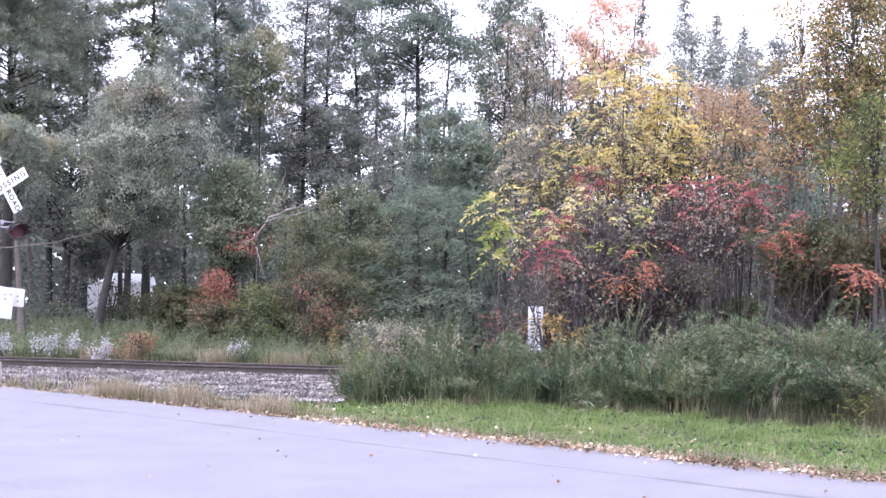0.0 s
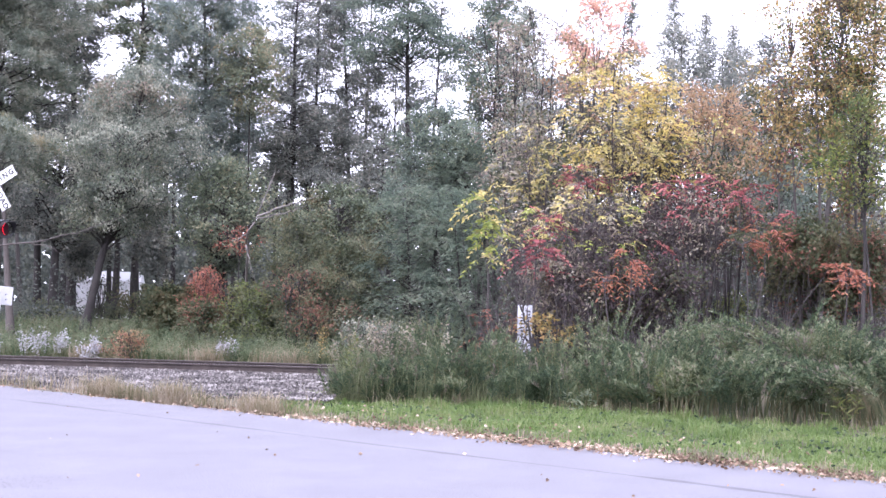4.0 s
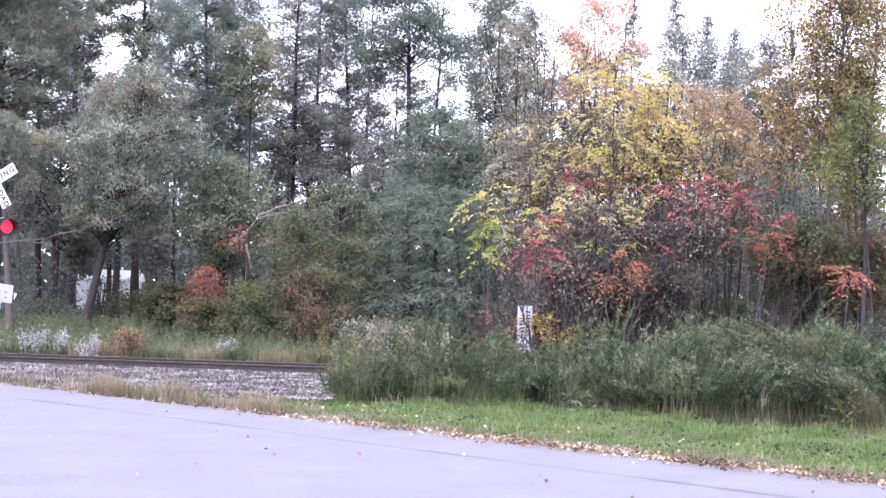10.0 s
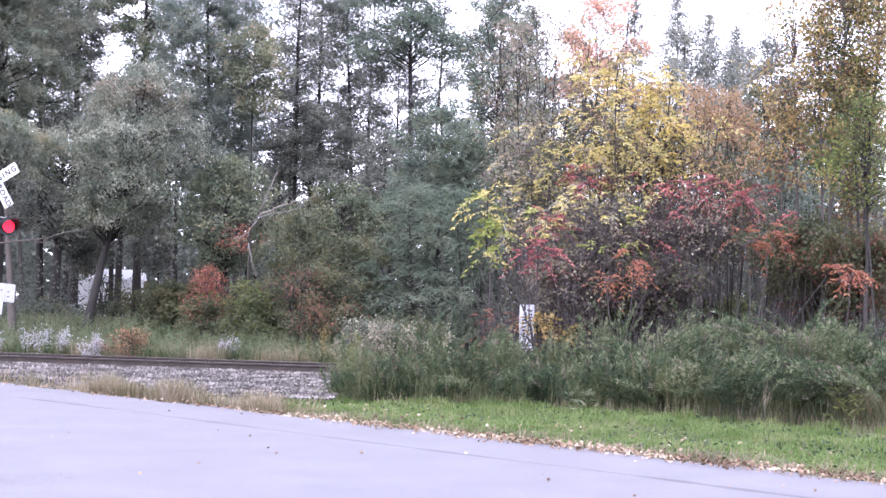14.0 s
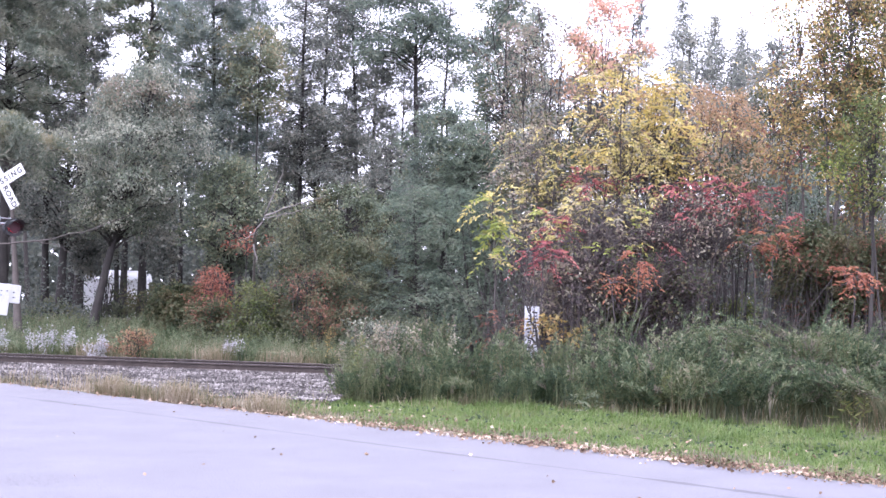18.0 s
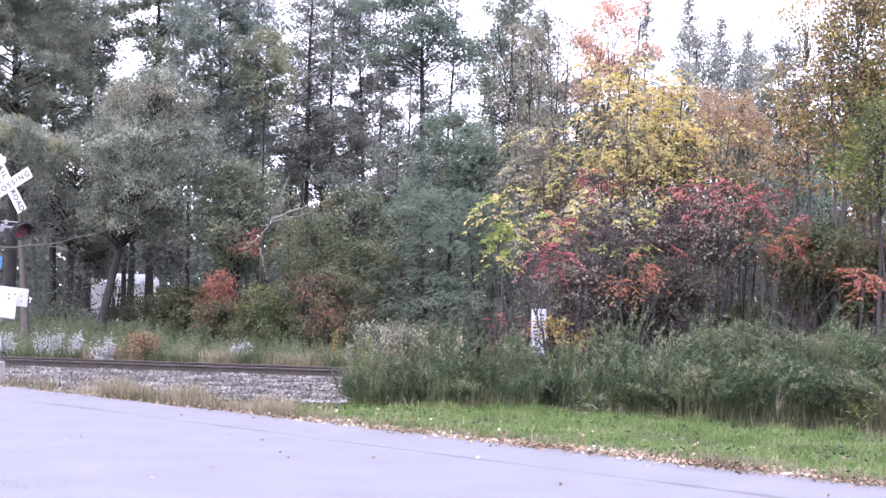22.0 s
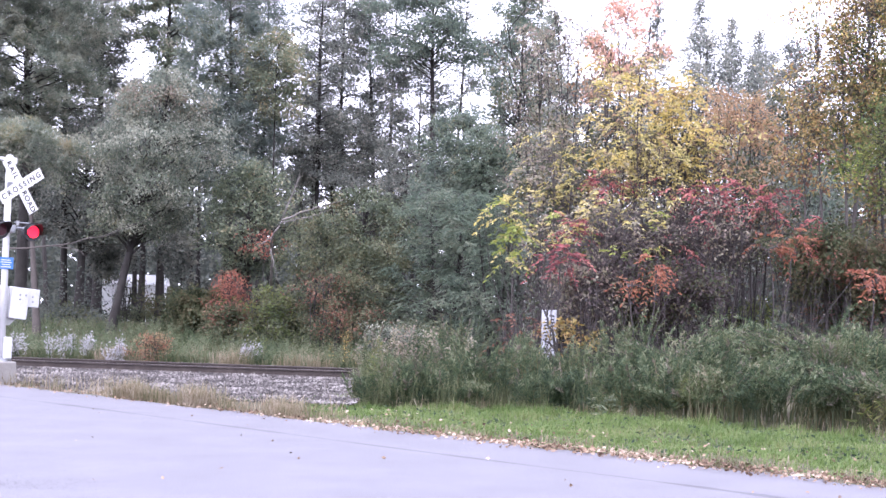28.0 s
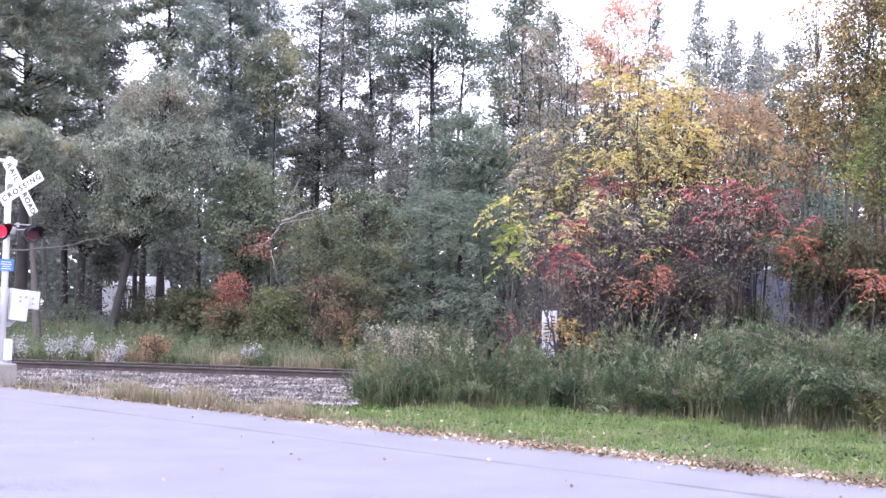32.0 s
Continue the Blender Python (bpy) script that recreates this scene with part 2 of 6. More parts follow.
def under(ob, parent, label=""):
    ob.parent = parent
    return tagged(ob, label)


def part(name, bm, mat, parent, label="", smooth=False):
    me = bpy.data.meshes.new(name)
    bm.to_mesh(me)
    bm.free()
    me.materials.append(M[mat])
    if smooth:
        for p in me.polygons:
            p.use_smooth = True
    return under(new(name, me), parent, label)


def box(sx, sy, sz, at=(0, 0, 0), rot=(0, 0, 0), bevel=0.0, bm=None):
    b = bmesh.new()
    bmesh.ops.create_cube(b, size=1, matrix=Matrix.Diagonal((sx, sy, sz, 1)))
    if bevel:
        bmesh.ops.bevel(b, geom=b.edges[:], offset=bevel, segments=2, affect="EDGES", profile=0.6)
    bmesh.ops.transform(b, matrix=pose(*at, *rot), verts=b.verts)
    return merge(bm, b)


def rod(r, length, at=(0, 0, 0), rot=(0, 0, 0), r2=None, sides=16, bm=None, bevel=0.0):
    """A round bar along its own z, centred."""
    b = bmesh.new()
    bmesh.ops.create_cone(b, cap_ends=True, segments=sides, radius1=r, radius2=r if r2 is None else r2, depth=length)
    if bevel:
        rim = [e for e in b.edges if abs(e.verts[0].co.z - e.verts[1].co.z) < 1e-6]
        bmesh.ops.bevel(b, geom=rim, offset=bevel, segments=2, affect="EDGES", profile=0.6)
    bmesh.ops.transform(b, matrix=pose(*at, *rot), verts=b.verts)
    return merge(bm, b)


def merge(bm, b):
    if bm is None:
        return b
    me = bpy.data.meshes.new("scratch")
    b.to_mesh(me)
    b.free()
    bm.from_mesh(me)
    bpy.data.meshes.remove(me)
    return bm


def empty(name, m, label, category, group=""):
    ob = new(name)
    ob.matrix_world = m
    ob.empty_display_size = 0.2
    return tagged(ob, label, category, group)


def smoothstep(a, b, v):
    t = np.clip((v - a) / (b - a), 0, 1)
    return t * t * (3 - 2 * t)


def tube(pts, radii, sides=6):
    pts = np.asarray(pts, float)
    k = len(pts)
    d = np.gradient(pts, axis=0)
    d /= np.linalg.norm(d, axis=1)[:, None] + 1e-9
    ref = np.where(np.abs(d[:, 2:3]) > 0.9, [[1.0, 0, 0]], [[0, 0, 1.0]])
    u = np.cross(d, ref)
    u /= np.linalg.norm(u, axis=1)[:, None] + 1e-9
    w = np.cross(d, u)
    a = np.linspace(0, 2 * np.pi, sides, endpoint=False)
    ring = np.cos(a)[None, :, None] * u[:, None] + np.sin(a)[None, :, None] * w[:, None]
    V = (pts[:, None] + ring * np.asarray(radii)[:, None, None]).reshape(-1, 3)
    i, j = np.meshgrid(np.arange(k - 1), np.arange(sides), indexing="ij")
    jn = (j + 1) % sides
    F = np.stack([i * sides + j, i * sides + jn, (i + 1) * sides + jn, (i + 1) * sides + j], -1).reshape(-1, 4)
    return V, F


def stack(pieces):
    """Joins (V, F) pieces of one count of corners."""
    V, F, n = [], [], 0
    for v, f in pieces:
        V.append(v), F.append(f + n)
        n += len(v)
    return np.concatenate(V), np.concatenate(F)


def unit(a):
    return a / (np.linalg.norm(a, axis=-1, keepdims=True) + 1e-9)


def leaf_quads(P, A, length, width, rng, fold=0.15):
    """One folded leaf at each point of P along A."""
    n = len(P)
    A = unit(A)
    S = unit(np.cross(A, rng.normal(size=(n, 3))))
    N = np.cross(A, S)
    L = np.broadcast_to(length, n)[:, None]
    W = np.broadcast_to(width, n)[:, None] / 2
    mid = P + A * L * 0.45 - N * L * fold * 0.5
    V = np.stack([P, mid + S * W + N * L * fold, P + A * L, mid - S * W + N * L * fold], 1).reshape(-1, 3)
    return V, np.arange(4 * n).reshape(-1, 4)


def fronds(P, A, length, leaflet, pairs, rng, droop=0.5):
    """Feathered leaves: pairs of leaflets along a drooping stalk from each point of P."""
    n = len(P)
    A = unit(A)
    S = unit(np.cross(A, np.array([0, 0, 1.0])) + 1e-6)
    s = np.linspace(0.2, 1.0, pairs)[None, :, None]
    L = (length * rng.uniform(0.75, 1.25, n))[:, None, None]
    at = P[:, None] + A[:, None] * s * L + np.array([0, 0, -1.0]) * droop * L * s ** 2
    out = []
    for sign in (-1, 1):
        d = A[:, None] * 0.55 + sign * S[:, None] * 0.8 + np.array([0, 0, -0.45]) + rng.normal(0, 0.22, (n, pairs, 3))
        out.append(leaf_quads(at.reshape(-1, 3), np.broadcast_to(d, (n, pairs, 3)).reshape(-1, 3),
                              leaflet * rng.uniform(0.75, 1.2, n * pairs), leaflet * 0.36, rng))
    return stack(out)


# ---- the lie of the land ----
def track_gap(x, y):
    """How far a point lies behind the near track, square to it."""
    return ((y - 27.8) + 0.256 * (x + 2.2)) * 0.969


def ground(x, y):
    x, y = np.asarray(x, float), np.asarray(y, float)
    bank = 0.95 * smoothstep(2.0, 12.0, track_gap(x, y)) * smoothstep(5.0, -4.0, x)
    dip = -0.10 * smoothstep(14.5, 18.0, x + y) * smoothstep(1.5, -1.5, track_gap(x, y))
    side = np.abs((x - 9.5) * -0.766 - (y - 41.5) * -0.643)  # off the line of the far track
    cut = -0.34 * smoothstep(6.0, 2.5, side) * smoothstep(3.0, 7.0, x) * smoothstep(33.0, 38.0, y)
    return bank + dip + cut + 0.03 * smoothstep(14, 15, x + y) * np.sin(x * 1.7) * np.cos(y * 1.3)


def build_ground():
    xs = np.concatenate([[-900, -300, -120], np.arange(-60, 60.1, 0.6), [120, 300, 900]])
    ys = np.concatenate([[-900, -300, -100, -30, -8], np.arange(0, 90, 0.6), [120, 200, 300, 900]])
    X, Y = np.meshgrid(xs, ys, indexing="ij")
    V = np.stack([X, Y, ground(X, Y) - 0.02], -1).reshape(-1, 3)
    i, j = np.meshgrid(np.arange(len(xs) - 1), np.arange(len(ys) - 1), indexing="ij")
    k = len(ys)
    F = np.stack([i * k + j, (i + 1) * k + j, (i + 1) * k + j + 1, i * k + j + 1], -1).reshape(-1, 4)
    return tagged(new("ground", mesh_of("ground", V, [F], [M["soil"]], smooth=True)), "dark soil and leaf mould of the woodland floor", "ground", kind="structure")


def strip(name, line, widths, mat, z, label, category):
    """A flat band of uneven width along a line."""
    line = np.asarray(line, float)
    d = unit(np.gradient(line, axis=0))
    s = np.stack([-d[:, 1], d[:, 0]], -1)
    w = np.asarray(widths)
    V = np.concatenate([np.c_[line + s * w[:, :1], np.full(len(line), z)], np.c_[line - s * w[:, 1:], np.full(len(line), z)]])
    n = len(line)
    i = np.arange(n - 1)
    F = np.stack([i, i + n, i + n + 1, i + 1], -1)
    return tagged(new(name, mesh_of(name, V, [F], [M[mat]])), label, category, kind="structure")


ALONG = np.array([0.703, -0.711])  # the way the road runs, towards the camera's side
EDGE = np.array([-4.4, 18.2])  # a point on the road's far edge
ACROSS = np.array([0.711, 0.703])  # from the road into the verge


def build_road():
    rng = np.random.default_rng(3)
    s = np.arange(-80, 60, 0.25)
    line = EDGE + s[:, None] * ALONG
    rag = 0.05 * np.sin(s * 3.1) + rng.normal(0, 0.035, len(s))
    # the asphalt in two lanes of paving with a filled joint between them
    joint = -1.28 + 0.02 * np.sin(s * 0.7) + np.cumsum(rng.normal(0, 0.003, len(s)))
    half = 0.065 * rng.uniform(0.35, 1.2, len(s)) * (0.7 + 0.3 * np.sin(s * 1.9))
    rows = [line + o[:, None] * ACROSS for o in (rag, joint + half, joint - half, np.full(len(s), -7.4))]
    V = np.concatenate([np.c_[p, np.full(len(s), 0.004)] for p in rows])
    n = len(s)
    i = np.arange(n - 1)
    F = np.concatenate([np.stack([k * n + i, (k + 1) * n + i, (k + 1) * n + i + 1, k * n + i + 1], -1) for k in range(3)])
    tagged(new("road", mesh_of("road", V, [F], [M["asphalt"], M["tar"]], np.repeat([0, 1, 0], n - 1))),
           "worn pale grey asphalt road with a sealed joint", "road", kind="structure")


# ---- trees and shrubs ----
def profile(style, f):
    """Reach of the limbs at the part f of the crown's height, 0 to 1."""
    if style == "cone":
        return max(0.06, (1 - f) ** 0.8)
    if style == "dome":
        return max(0.1, math.sqrt(max(0.0, 1 - f ** 2.2)))
    if style == "column":
        return max(0.12, math.sin(math.pi * min(0.97, 0.18 + 0.8 * f)) ** 0.6)
    if style == "vase":
        return 0.35 + 0.65 * f ** 0.7
    return max(0.1, math.sin(math.pi * (0.12 + 0.83 * f)) ** 0.7)


def puff_boughs(rng, tops, height, spread, base, style, puff, rise):
    """Boughs that each end in a spray of twigs, so that the leaves gather in clumps with gaps between them; puff: how many, their radius and flatness."""
    wood, twigs = [], []
    count, radius, flat = puff
    for i in range(count):
        pts, rad = tops[i % len(tops)]
        f = (i + rng.uniform(0, 1)) / count
        z = base + (height - base) * f
        wide = profile(style, f) * rng.uniform(0.55, 1.32)
        size = radius * rng.uniform(0.55, 1.3) * (0.5 + 0.5 * wide if style != "cone" else 0.22 + 0.9 * wide)
        r = max(0.05, spread * wide - 0.6 * size) * math.sqrt(rng.uniform(0.1, 1.15))
        az = i * 2.39996 + rng.normal(0, 0.5)
        out = np.array([math.cos(az), math.sin(az), 0])
        low = max(0.3 * base, z - r * rise * rng.uniform(0.6, 1.4) - 0.1)
        start = np.array([np.interp(low, pts[:, 2], pts[:, j]) for j in range(3)])
        end = np.array([np.interp(z, pts[:, 2], pts[:, j]) for j in (0, 1)] + [0.0]) + out * r
        end[2] = z
        t = np.linspace(0, 1, 6)[:, None]
        line = start + (end - start) * t
        line[:, 2] += 0.12 * r * np.sin(t[:, 0] * math.pi)
        line[1:-1] += rng.normal(0, 0.03 * (r + 0.3), (4, 3))
        r0 = max(0.009, float(np.interp(low, pts[:, 2], rad)) * 0.38)
        wood.append((i % len(tops), line, r0 * (1 - 0.8 * t[:, 0]), 5))
        for _ in range(SPRAY):
            d = rng.normal(size=3)
            d = d / np.linalg.norm(d) + 0.35 * out
            d[2] = d[2] * flat + 0.08
            tip = end + d * size * rng.uniform(0.5, 1.15)
            tw = np.array([end + d * size * 0.12, end + d * size * 0.55 + np.array([0, 0, 0.05 * size]), tip])
            wood.append((i % len(tops), np.array([end, tip]), np.array([0.8, 0.25]) * max(0.005, r0 * 0.3), 3))
            twigs.append(tw)
    return wood, twigs


SPRAY = 12


def skeleton_of(rng, height, spread, base, style, limbs, trunk_r, lean, rise, stems, puff=None):
    """Trunks, limbs and twigs as lines with radii; the twigs carry the leaves."""
    wood, twigs = [], []
    tops = []
    for s in range(stems):
        fan = 2 * math.pi * s / stems + 0.4
        tilt = np.array([math.cos(fan), math.sin(fan)]) * (stems > 1) * (0.07 if style in ("oval", "column") else 0.13) + rng.normal(0, 0.02, 2) + np.array(lean)
        k = 9
        f = np.linspace(0, 1, k)
        h = height * (0.93 if s == 0 else rng.uniform(0.7, 0.92))
        wander = np.cumsum(rng.normal(0, (0.012 if trunk_r > 0.1 else 0.03 if trunk_r > 0.032 else 0.075) * height / k, (k, 2)), 0)
        wander -= wander[0]
        pts = np.c_[np.outer(f, tilt) * h + wander, f * h]
        pts[0, 2] = -0.15
        if stems > 1:
            pts[:, :2] += rng.normal(0, 0.12, 2)
        rad = trunk_r * (1 - 0.86 * f) * (1.0 if s == 0 else 0.7)
        rad[0] *= 1.25
        wood.append((s, pts, np.maximum(rad, 0.012), 8 if trunk_r > 0.06 else 5))
        tops.append((pts, rad))
    if puff:
        more, twigs = puff_boughs(rng, tops, height, spread, base, style, puff, rise)
        return wood + more, twigs
    for i in range(limbs):
        pts, rad = tops[i % stems]
        f = (i + rng.uniform(0, 1)) / limbs
        z = base + (height * 0.97 - base) * f
        at = np.array([np.interp(z, pts[:, 2], pts[:, j]) for j in range(3)])
        at[2] = min(z, pts[-1, 2])
        r0 = max(0.012, float(np.interp(z, pts[:, 2], rad)) * 0.5)
        az = i * 2.39996 + rng.normal(0, 0.5)
        reach = spread * profile(style, f) * rng.uniform(0.6, 1.12)
        up = rise * rng.uniform(0.5, 1.4) * (1 if style != "cone" else (0.2 + f))
        t = np.linspace(0, 1, 6)[:, None]
        out = np.array([math.cos(az), math.sin(az), 0])
        line = at + out * reach * t + np.array([0, 0, 1.0]) * reach * (up * t - 0.35 * abs(rise) * t ** 2)
        line[1:] += np.cumsum(rng.normal(0, 0.035 * reach, (5, 3)), 0)
        wood.append((i % stems, line, r0 * (1 - 0.85 * t[:, 0]), 5))
        for j in range(7):
            g = 0.25 + 0.75 * (j + rng.uniform(0, 1)) / 7
            p = np.array([np.interp(g, t[:, 0], line[:, q]) for q in range(3)])
            d = out * rng.uniform(0.2, 1.0) + rng.normal(0, 0.55, 3) + np.array([0, 0, up * 0.5])
            d /= np.linalg.norm(d)
            ln = reach * rng.uniform(0.18, 0.42) + 0.15
            tw = np.array([p, p + d * ln * 0.5, p + d * ln + np.array([0, 0, -0.12 * ln])])
            wood.append((i % stems, tw[::2], np.array([0.9, 0.25]) * max(0.006, r0 * 0.3), 3))
            twigs.append(tw)
    return wood, twigs


def leaves_on(rng, twigs, count, size, form, droop, jitter, tips=1.0):
    ln = np.array([np.linalg.norm(t[2] - t[0]) for t in twigs]) * rng.gamma(2.5, 0.4, len(twigs))
    pick = rng.choice(len(twigs), count, p=ln / ln.sum())
    T = np.array(twigs)[pick]
    s = rng.uniform(0, 1, count)[:, None] ** tips
    P = np.where(s < 0.5, T[:, 0] + (T[:, 1] - T[:, 0]) * s * 2, T[:, 1] + (T[:, 2] - T[:, 1]) * (s - 0.5) * 2)
    d = unit(T[:, 2] - T[:, 0])
    P = P + rng.normal(0, 1, (count, 3)) * (np.array([1, 1, 0.7]) * jitter if np.isscalar(jitter) else np.array(jitter))
    A = d * 0.6 + rng.normal(0, 0.6, (count, 3)) + np.array([0, 0, -droop])
    if form == "frond":
        return fronds(P, d * 0.5 + rng.normal(0, 0.6, (count, 3)) * np.array([1, 1, 0.5]), size * 3.2, size, 5, rng, 0.5)
    if form == "layer":
        A[:, 2] *= 0.35
        return fronds(P, A, size * 4, size, 6, rng, 0.25)
    if form == "needle":
        k = 4
        P4, A4 = np.repeat(P, k, 0), np.repeat(d * 0.5, k, 0) + rng.normal(0, 0.6, (count * k, 3)) + np.array([0, 0, 0.15])
        return leaf_quads(P4, A4, size * rng.uniform(0.7, 1.2, count * k), size * 0.13, rng, 0.02)
    w = 0.34 if form == "narrow" else 0.55
    L = size * rng.uniform(0.65, 1.25, count)
    return leaf_quads(P, A, L, L * w, rng)


def tree(name, label, x, y, height, spread, base, style, leaf, count, size, seed, form="broad", limbs=26, trunk_r=0.12,
         lean=(0.0, 0.0), rise=0.45, droop=0.3, stems=1, bark="bark", jitter=0.12, also=(), category="tree", group="", share=1.0, plates=1.0, puff=None):
    """A tree or shrub: wood in one mesh, leaves in another; also: further leaf colours as (material, part of the count)."""
    rng = np.random.default_rng(seed)
    top = empty(name, Matrix.Translation((x, y, float(ground(x, y)))), label, category, group)
    wood, twigs = skeleton_of(rng, height, spread, base, style, limbs, trunk_r, lean, rise, stems, puff)
    each, tips = (SPRAY, 0.75) if puff else (7, 1.0)
    for k in range(stems):
        V, F = stack([tube(*w[1:]) for w in wood if w[0] == k])
        under(new("trunk" if category == "tree" else "stem", mesh_of("wood", V, [F], [M[bark]], smooth=True)), top)
    zs = np.array([t[1][2] for t in twigs])
    full = rng.uniform(0, 1, len(twigs) // each + 1) < plates  # limbs that bear leaves
    leafy = [t for k, t in enumerate(twigs) if full[k // each] and rng.uniform() < share] or twigs
    v, f = leaves_on(rng, leafy, count, size, form, droop, jitter, tips)
    under(new("crown", mesh_of("crown", v, [f], [M[leaf]])), top)
    for mat, share, low, high in also:
        lo, hi = np.quantile(zs, low), np.quantile(zs, high)
        bears = rng.uniform(0, 1, len(twigs) // each + 1) < (0.45 if puff else 1.0)  # whole boughs that have turned, or a dome's painted lit top
        sub = [t for k, (t, z) in enumerate(zip(twigs, zs)) if lo <= z <= hi and bears[k // each]] or twigs[:each]
        near = sub[rng.integers(len(sub))]
        v, f = leaves_on(rng, [t for t in sub if puff or rng.uniform() < 0.5] or [near], max(20, int(count * share)), size, form, droop, jitter, tips)
        under(new("crown", mesh_of("crown", v, [f], [M[mat]])), top, "differently coloured leaves in the crown")
    return top


def build_trees():
    tree("pine_tree", "tall grey-green pine with soft tiered boughs", -14.96, 44, 15.73, 2.8, 6.79, "oval", "pine", 13813, 0.22, 301, form="needle", puff=(100, 1.14, 0.5), trunk_r=0.22, rise=0.2, plates=0.9, also=[("mid_green", 0.12, 0, 1)])
    tree("pine_tree", "tall grey-green pine behind the crossing signal", -16.2, 41, 14.8, 2.5, 6.0, "oval", "pine", 10117, 0.22, 302, form="needle", puff=(79, 1.08, 0.5), trunk_r=0.2, rise=0.2, plates=0.88)
    tree("pine_tree", "grey-green pine filling in behind the tall one", -14.34, 47, 15.92, 1.72, 7.27, "oval", "pine", 5473, 0.22, 303, form="needle", puff=(79, 1.02, 0.5), trunk_r=0.15, rise=0.2, plates=0.92)
    # gold-green upper boughs paint in the lit olive top of the dome
    tree("pine_tree", "low domed pine with a pale grey trunk", -12.01, 37, 6.37, 1.54, 5.21, "dome", "pine", 2478, 0.19, 304, form="needle", puff=(54, 0.6, 0.55), trunk_r=0.13, rise=0.3, bark="boughbark", lean=(-0.075, 0), also=[("goldgreen", 0.5, 0.3, 1)])
    tree("leafy_tree", "silvery grey-green tree with hanging twigs", -10.16, 38, 8.01, 2.17, 2.99, "oval", "silver", 39406, 0.085, 305, puff=(151, 0.6, 0.85), trunk_r=0.15, rise=0.6, droop=0.9, lean=(0.18, 0), plates=0.86, also=[("faded", 0.1, 0.75, 1), ("mid_green", 0.12, 0, 0.5)])
    tree("leafy_tree", "tall dark green tree in the wood", -13.93, 50, 18.36, 1.58, 9.47, "oval", "dark_green", 19116, 0.13, 306, puff=(79, 0.84, 0.6), trunk_r=0.2, rise=0.3, plates=0.8)
    tree("leafy_tree", "tall grey-green tree with an airy crown", -11.38, 50, 17.47, 1.4, 9.75, "oval", "mid_green", 14908, 0.12, 307, puff=(82, 0.72, 0.6), trunk_r=0.18, rise=0.3, plates=0.75, also=[("pine", 0.3, 0, 1)])
    tree("leafy_tree", "dark green tree with a dim crown", -13.49, 46, 7.55, 2.46, 2.8, "oval", "dark_green", 22056, 0.12, 308, puff=(108, 0.72, 0.6), trunk_r=0.2)
    tree("pine_tree", "tall blue-green pine, yellowing on one side", -7.29, 43, 15.52, 1.49, 4.61, "oval", "dark_pine", 13116, 0.2, 309, form="needle", puff=(151, 0.86, 0.55), trunk_r=0.12, rise=0.2, plates=0.93, also=[("olive", 0.1, 0.25, 0.9)])
    tree("pine_tree", "dark blue-green pine with a full crown", -6.75, 45, 14.76, 1.15, 5.14, "oval", "dark_pine", 4924, 0.2, 310, form="needle", puff=(97, 0.84, 0.55), trunk_r=0.1, rise=0.2, plates=0.92)
    tree("poplar_tree", "slender green tree yellowing at the tips", -5.95, 42, 10.06, 1.07, 7.04, "oval", "goldgreen", 4187, 0.11, 311, puff=(61, 0.54, 0.6), trunk_r=0.06, rise=0.4, plates=0.85, also=[("mid_green", 0.5, 0, 1)])
    tree("leafy_tree", "dim green tree with a low crown", -6.39, 40, 5.18, 1.73, 1.7, "oval", "mid_green", 10490, 0.12, 312, puff=(82, 0.66, 0.7), trunk_r=0.16)
    tree("hemlock_tree", "tall thin dark conifer against the sky", -4.71, 46, 17.51, 1.22, 5.29, "column", "dark_green", 17144, 0.1, 313, puff=(189, 0.5, 0.45), trunk_r=0.1, rise=0.05, plates=0.72)
    tree("hemlock_tree", "tall thin dark conifer with sparse tiers", -4.0, 49, 18.65, 1.4, 5.86, "column", "dark_green", 21527, 0.1, 314, puff=(189, 0.54, 0.45), trunk_r=0.1, rise=0.05, plates=0.72)
    tree("hemlock_tree", "dark broad conifer below the thin ones", -4.36, 47, 8.11, 2.15, 4.97, "dome", "dark_green", 12832, 0.11, 315, puff=(108, 0.6, 0.5), trunk_r=0.14, rise=0.1, plates=0.85)
    tree("leafy_tree", "tall sparse tree against the sky", -2.68, 51, 16.59, 1.25, 6.64, "column", "dark_green", 16119, 0.11, 316, puff=(126, 0.6, 0.5), trunk_r=0.12, rise=0.2, plates=0.7)
    tree("leafy_tree", "tall tree with a thick dark trunk", -0.44, 47, 15.63, 2.2, 10.41, "dome", "blue_green", 21677, 0.12, 317, puff=(115, 0.78, 0.55), trunk_r=0.17, rise=0.3, plates=0.9, also=[("faded", 0.06, 0.5, 1)])
    tree("leafy_tree", "thin twiggy tree with few leaves", -1.34, 49, 11.31, 2.12, 6.78, "oval", "dark_green", 11044, 0.1, 318, puff=(79, 0.54, 0.5), trunk_r=0.1, rise=0.5, plates=0.7)
    tree("leafy_tree", "tall green tree with a narrow crown", 2.46, 46, 13.86, 1.36, 6.19, "column", "blue_green", 17124, 0.11, 319, puff=(144, 0.6, 0.6), trunk_r=0.15, rise=0.3, plates=0.8, also=[("mid_green", 0.2, 0, 1)])
    tree("leafy_tree", "slim green tree beside the yellow one", 3.27, 42, 11.88, 0.77, 6.44, "column", "pine", 6130, 0.1, 320, puff=(90, 0.46, 0.6), trunk_r=0.1, rise=0.4, plates=0.7)
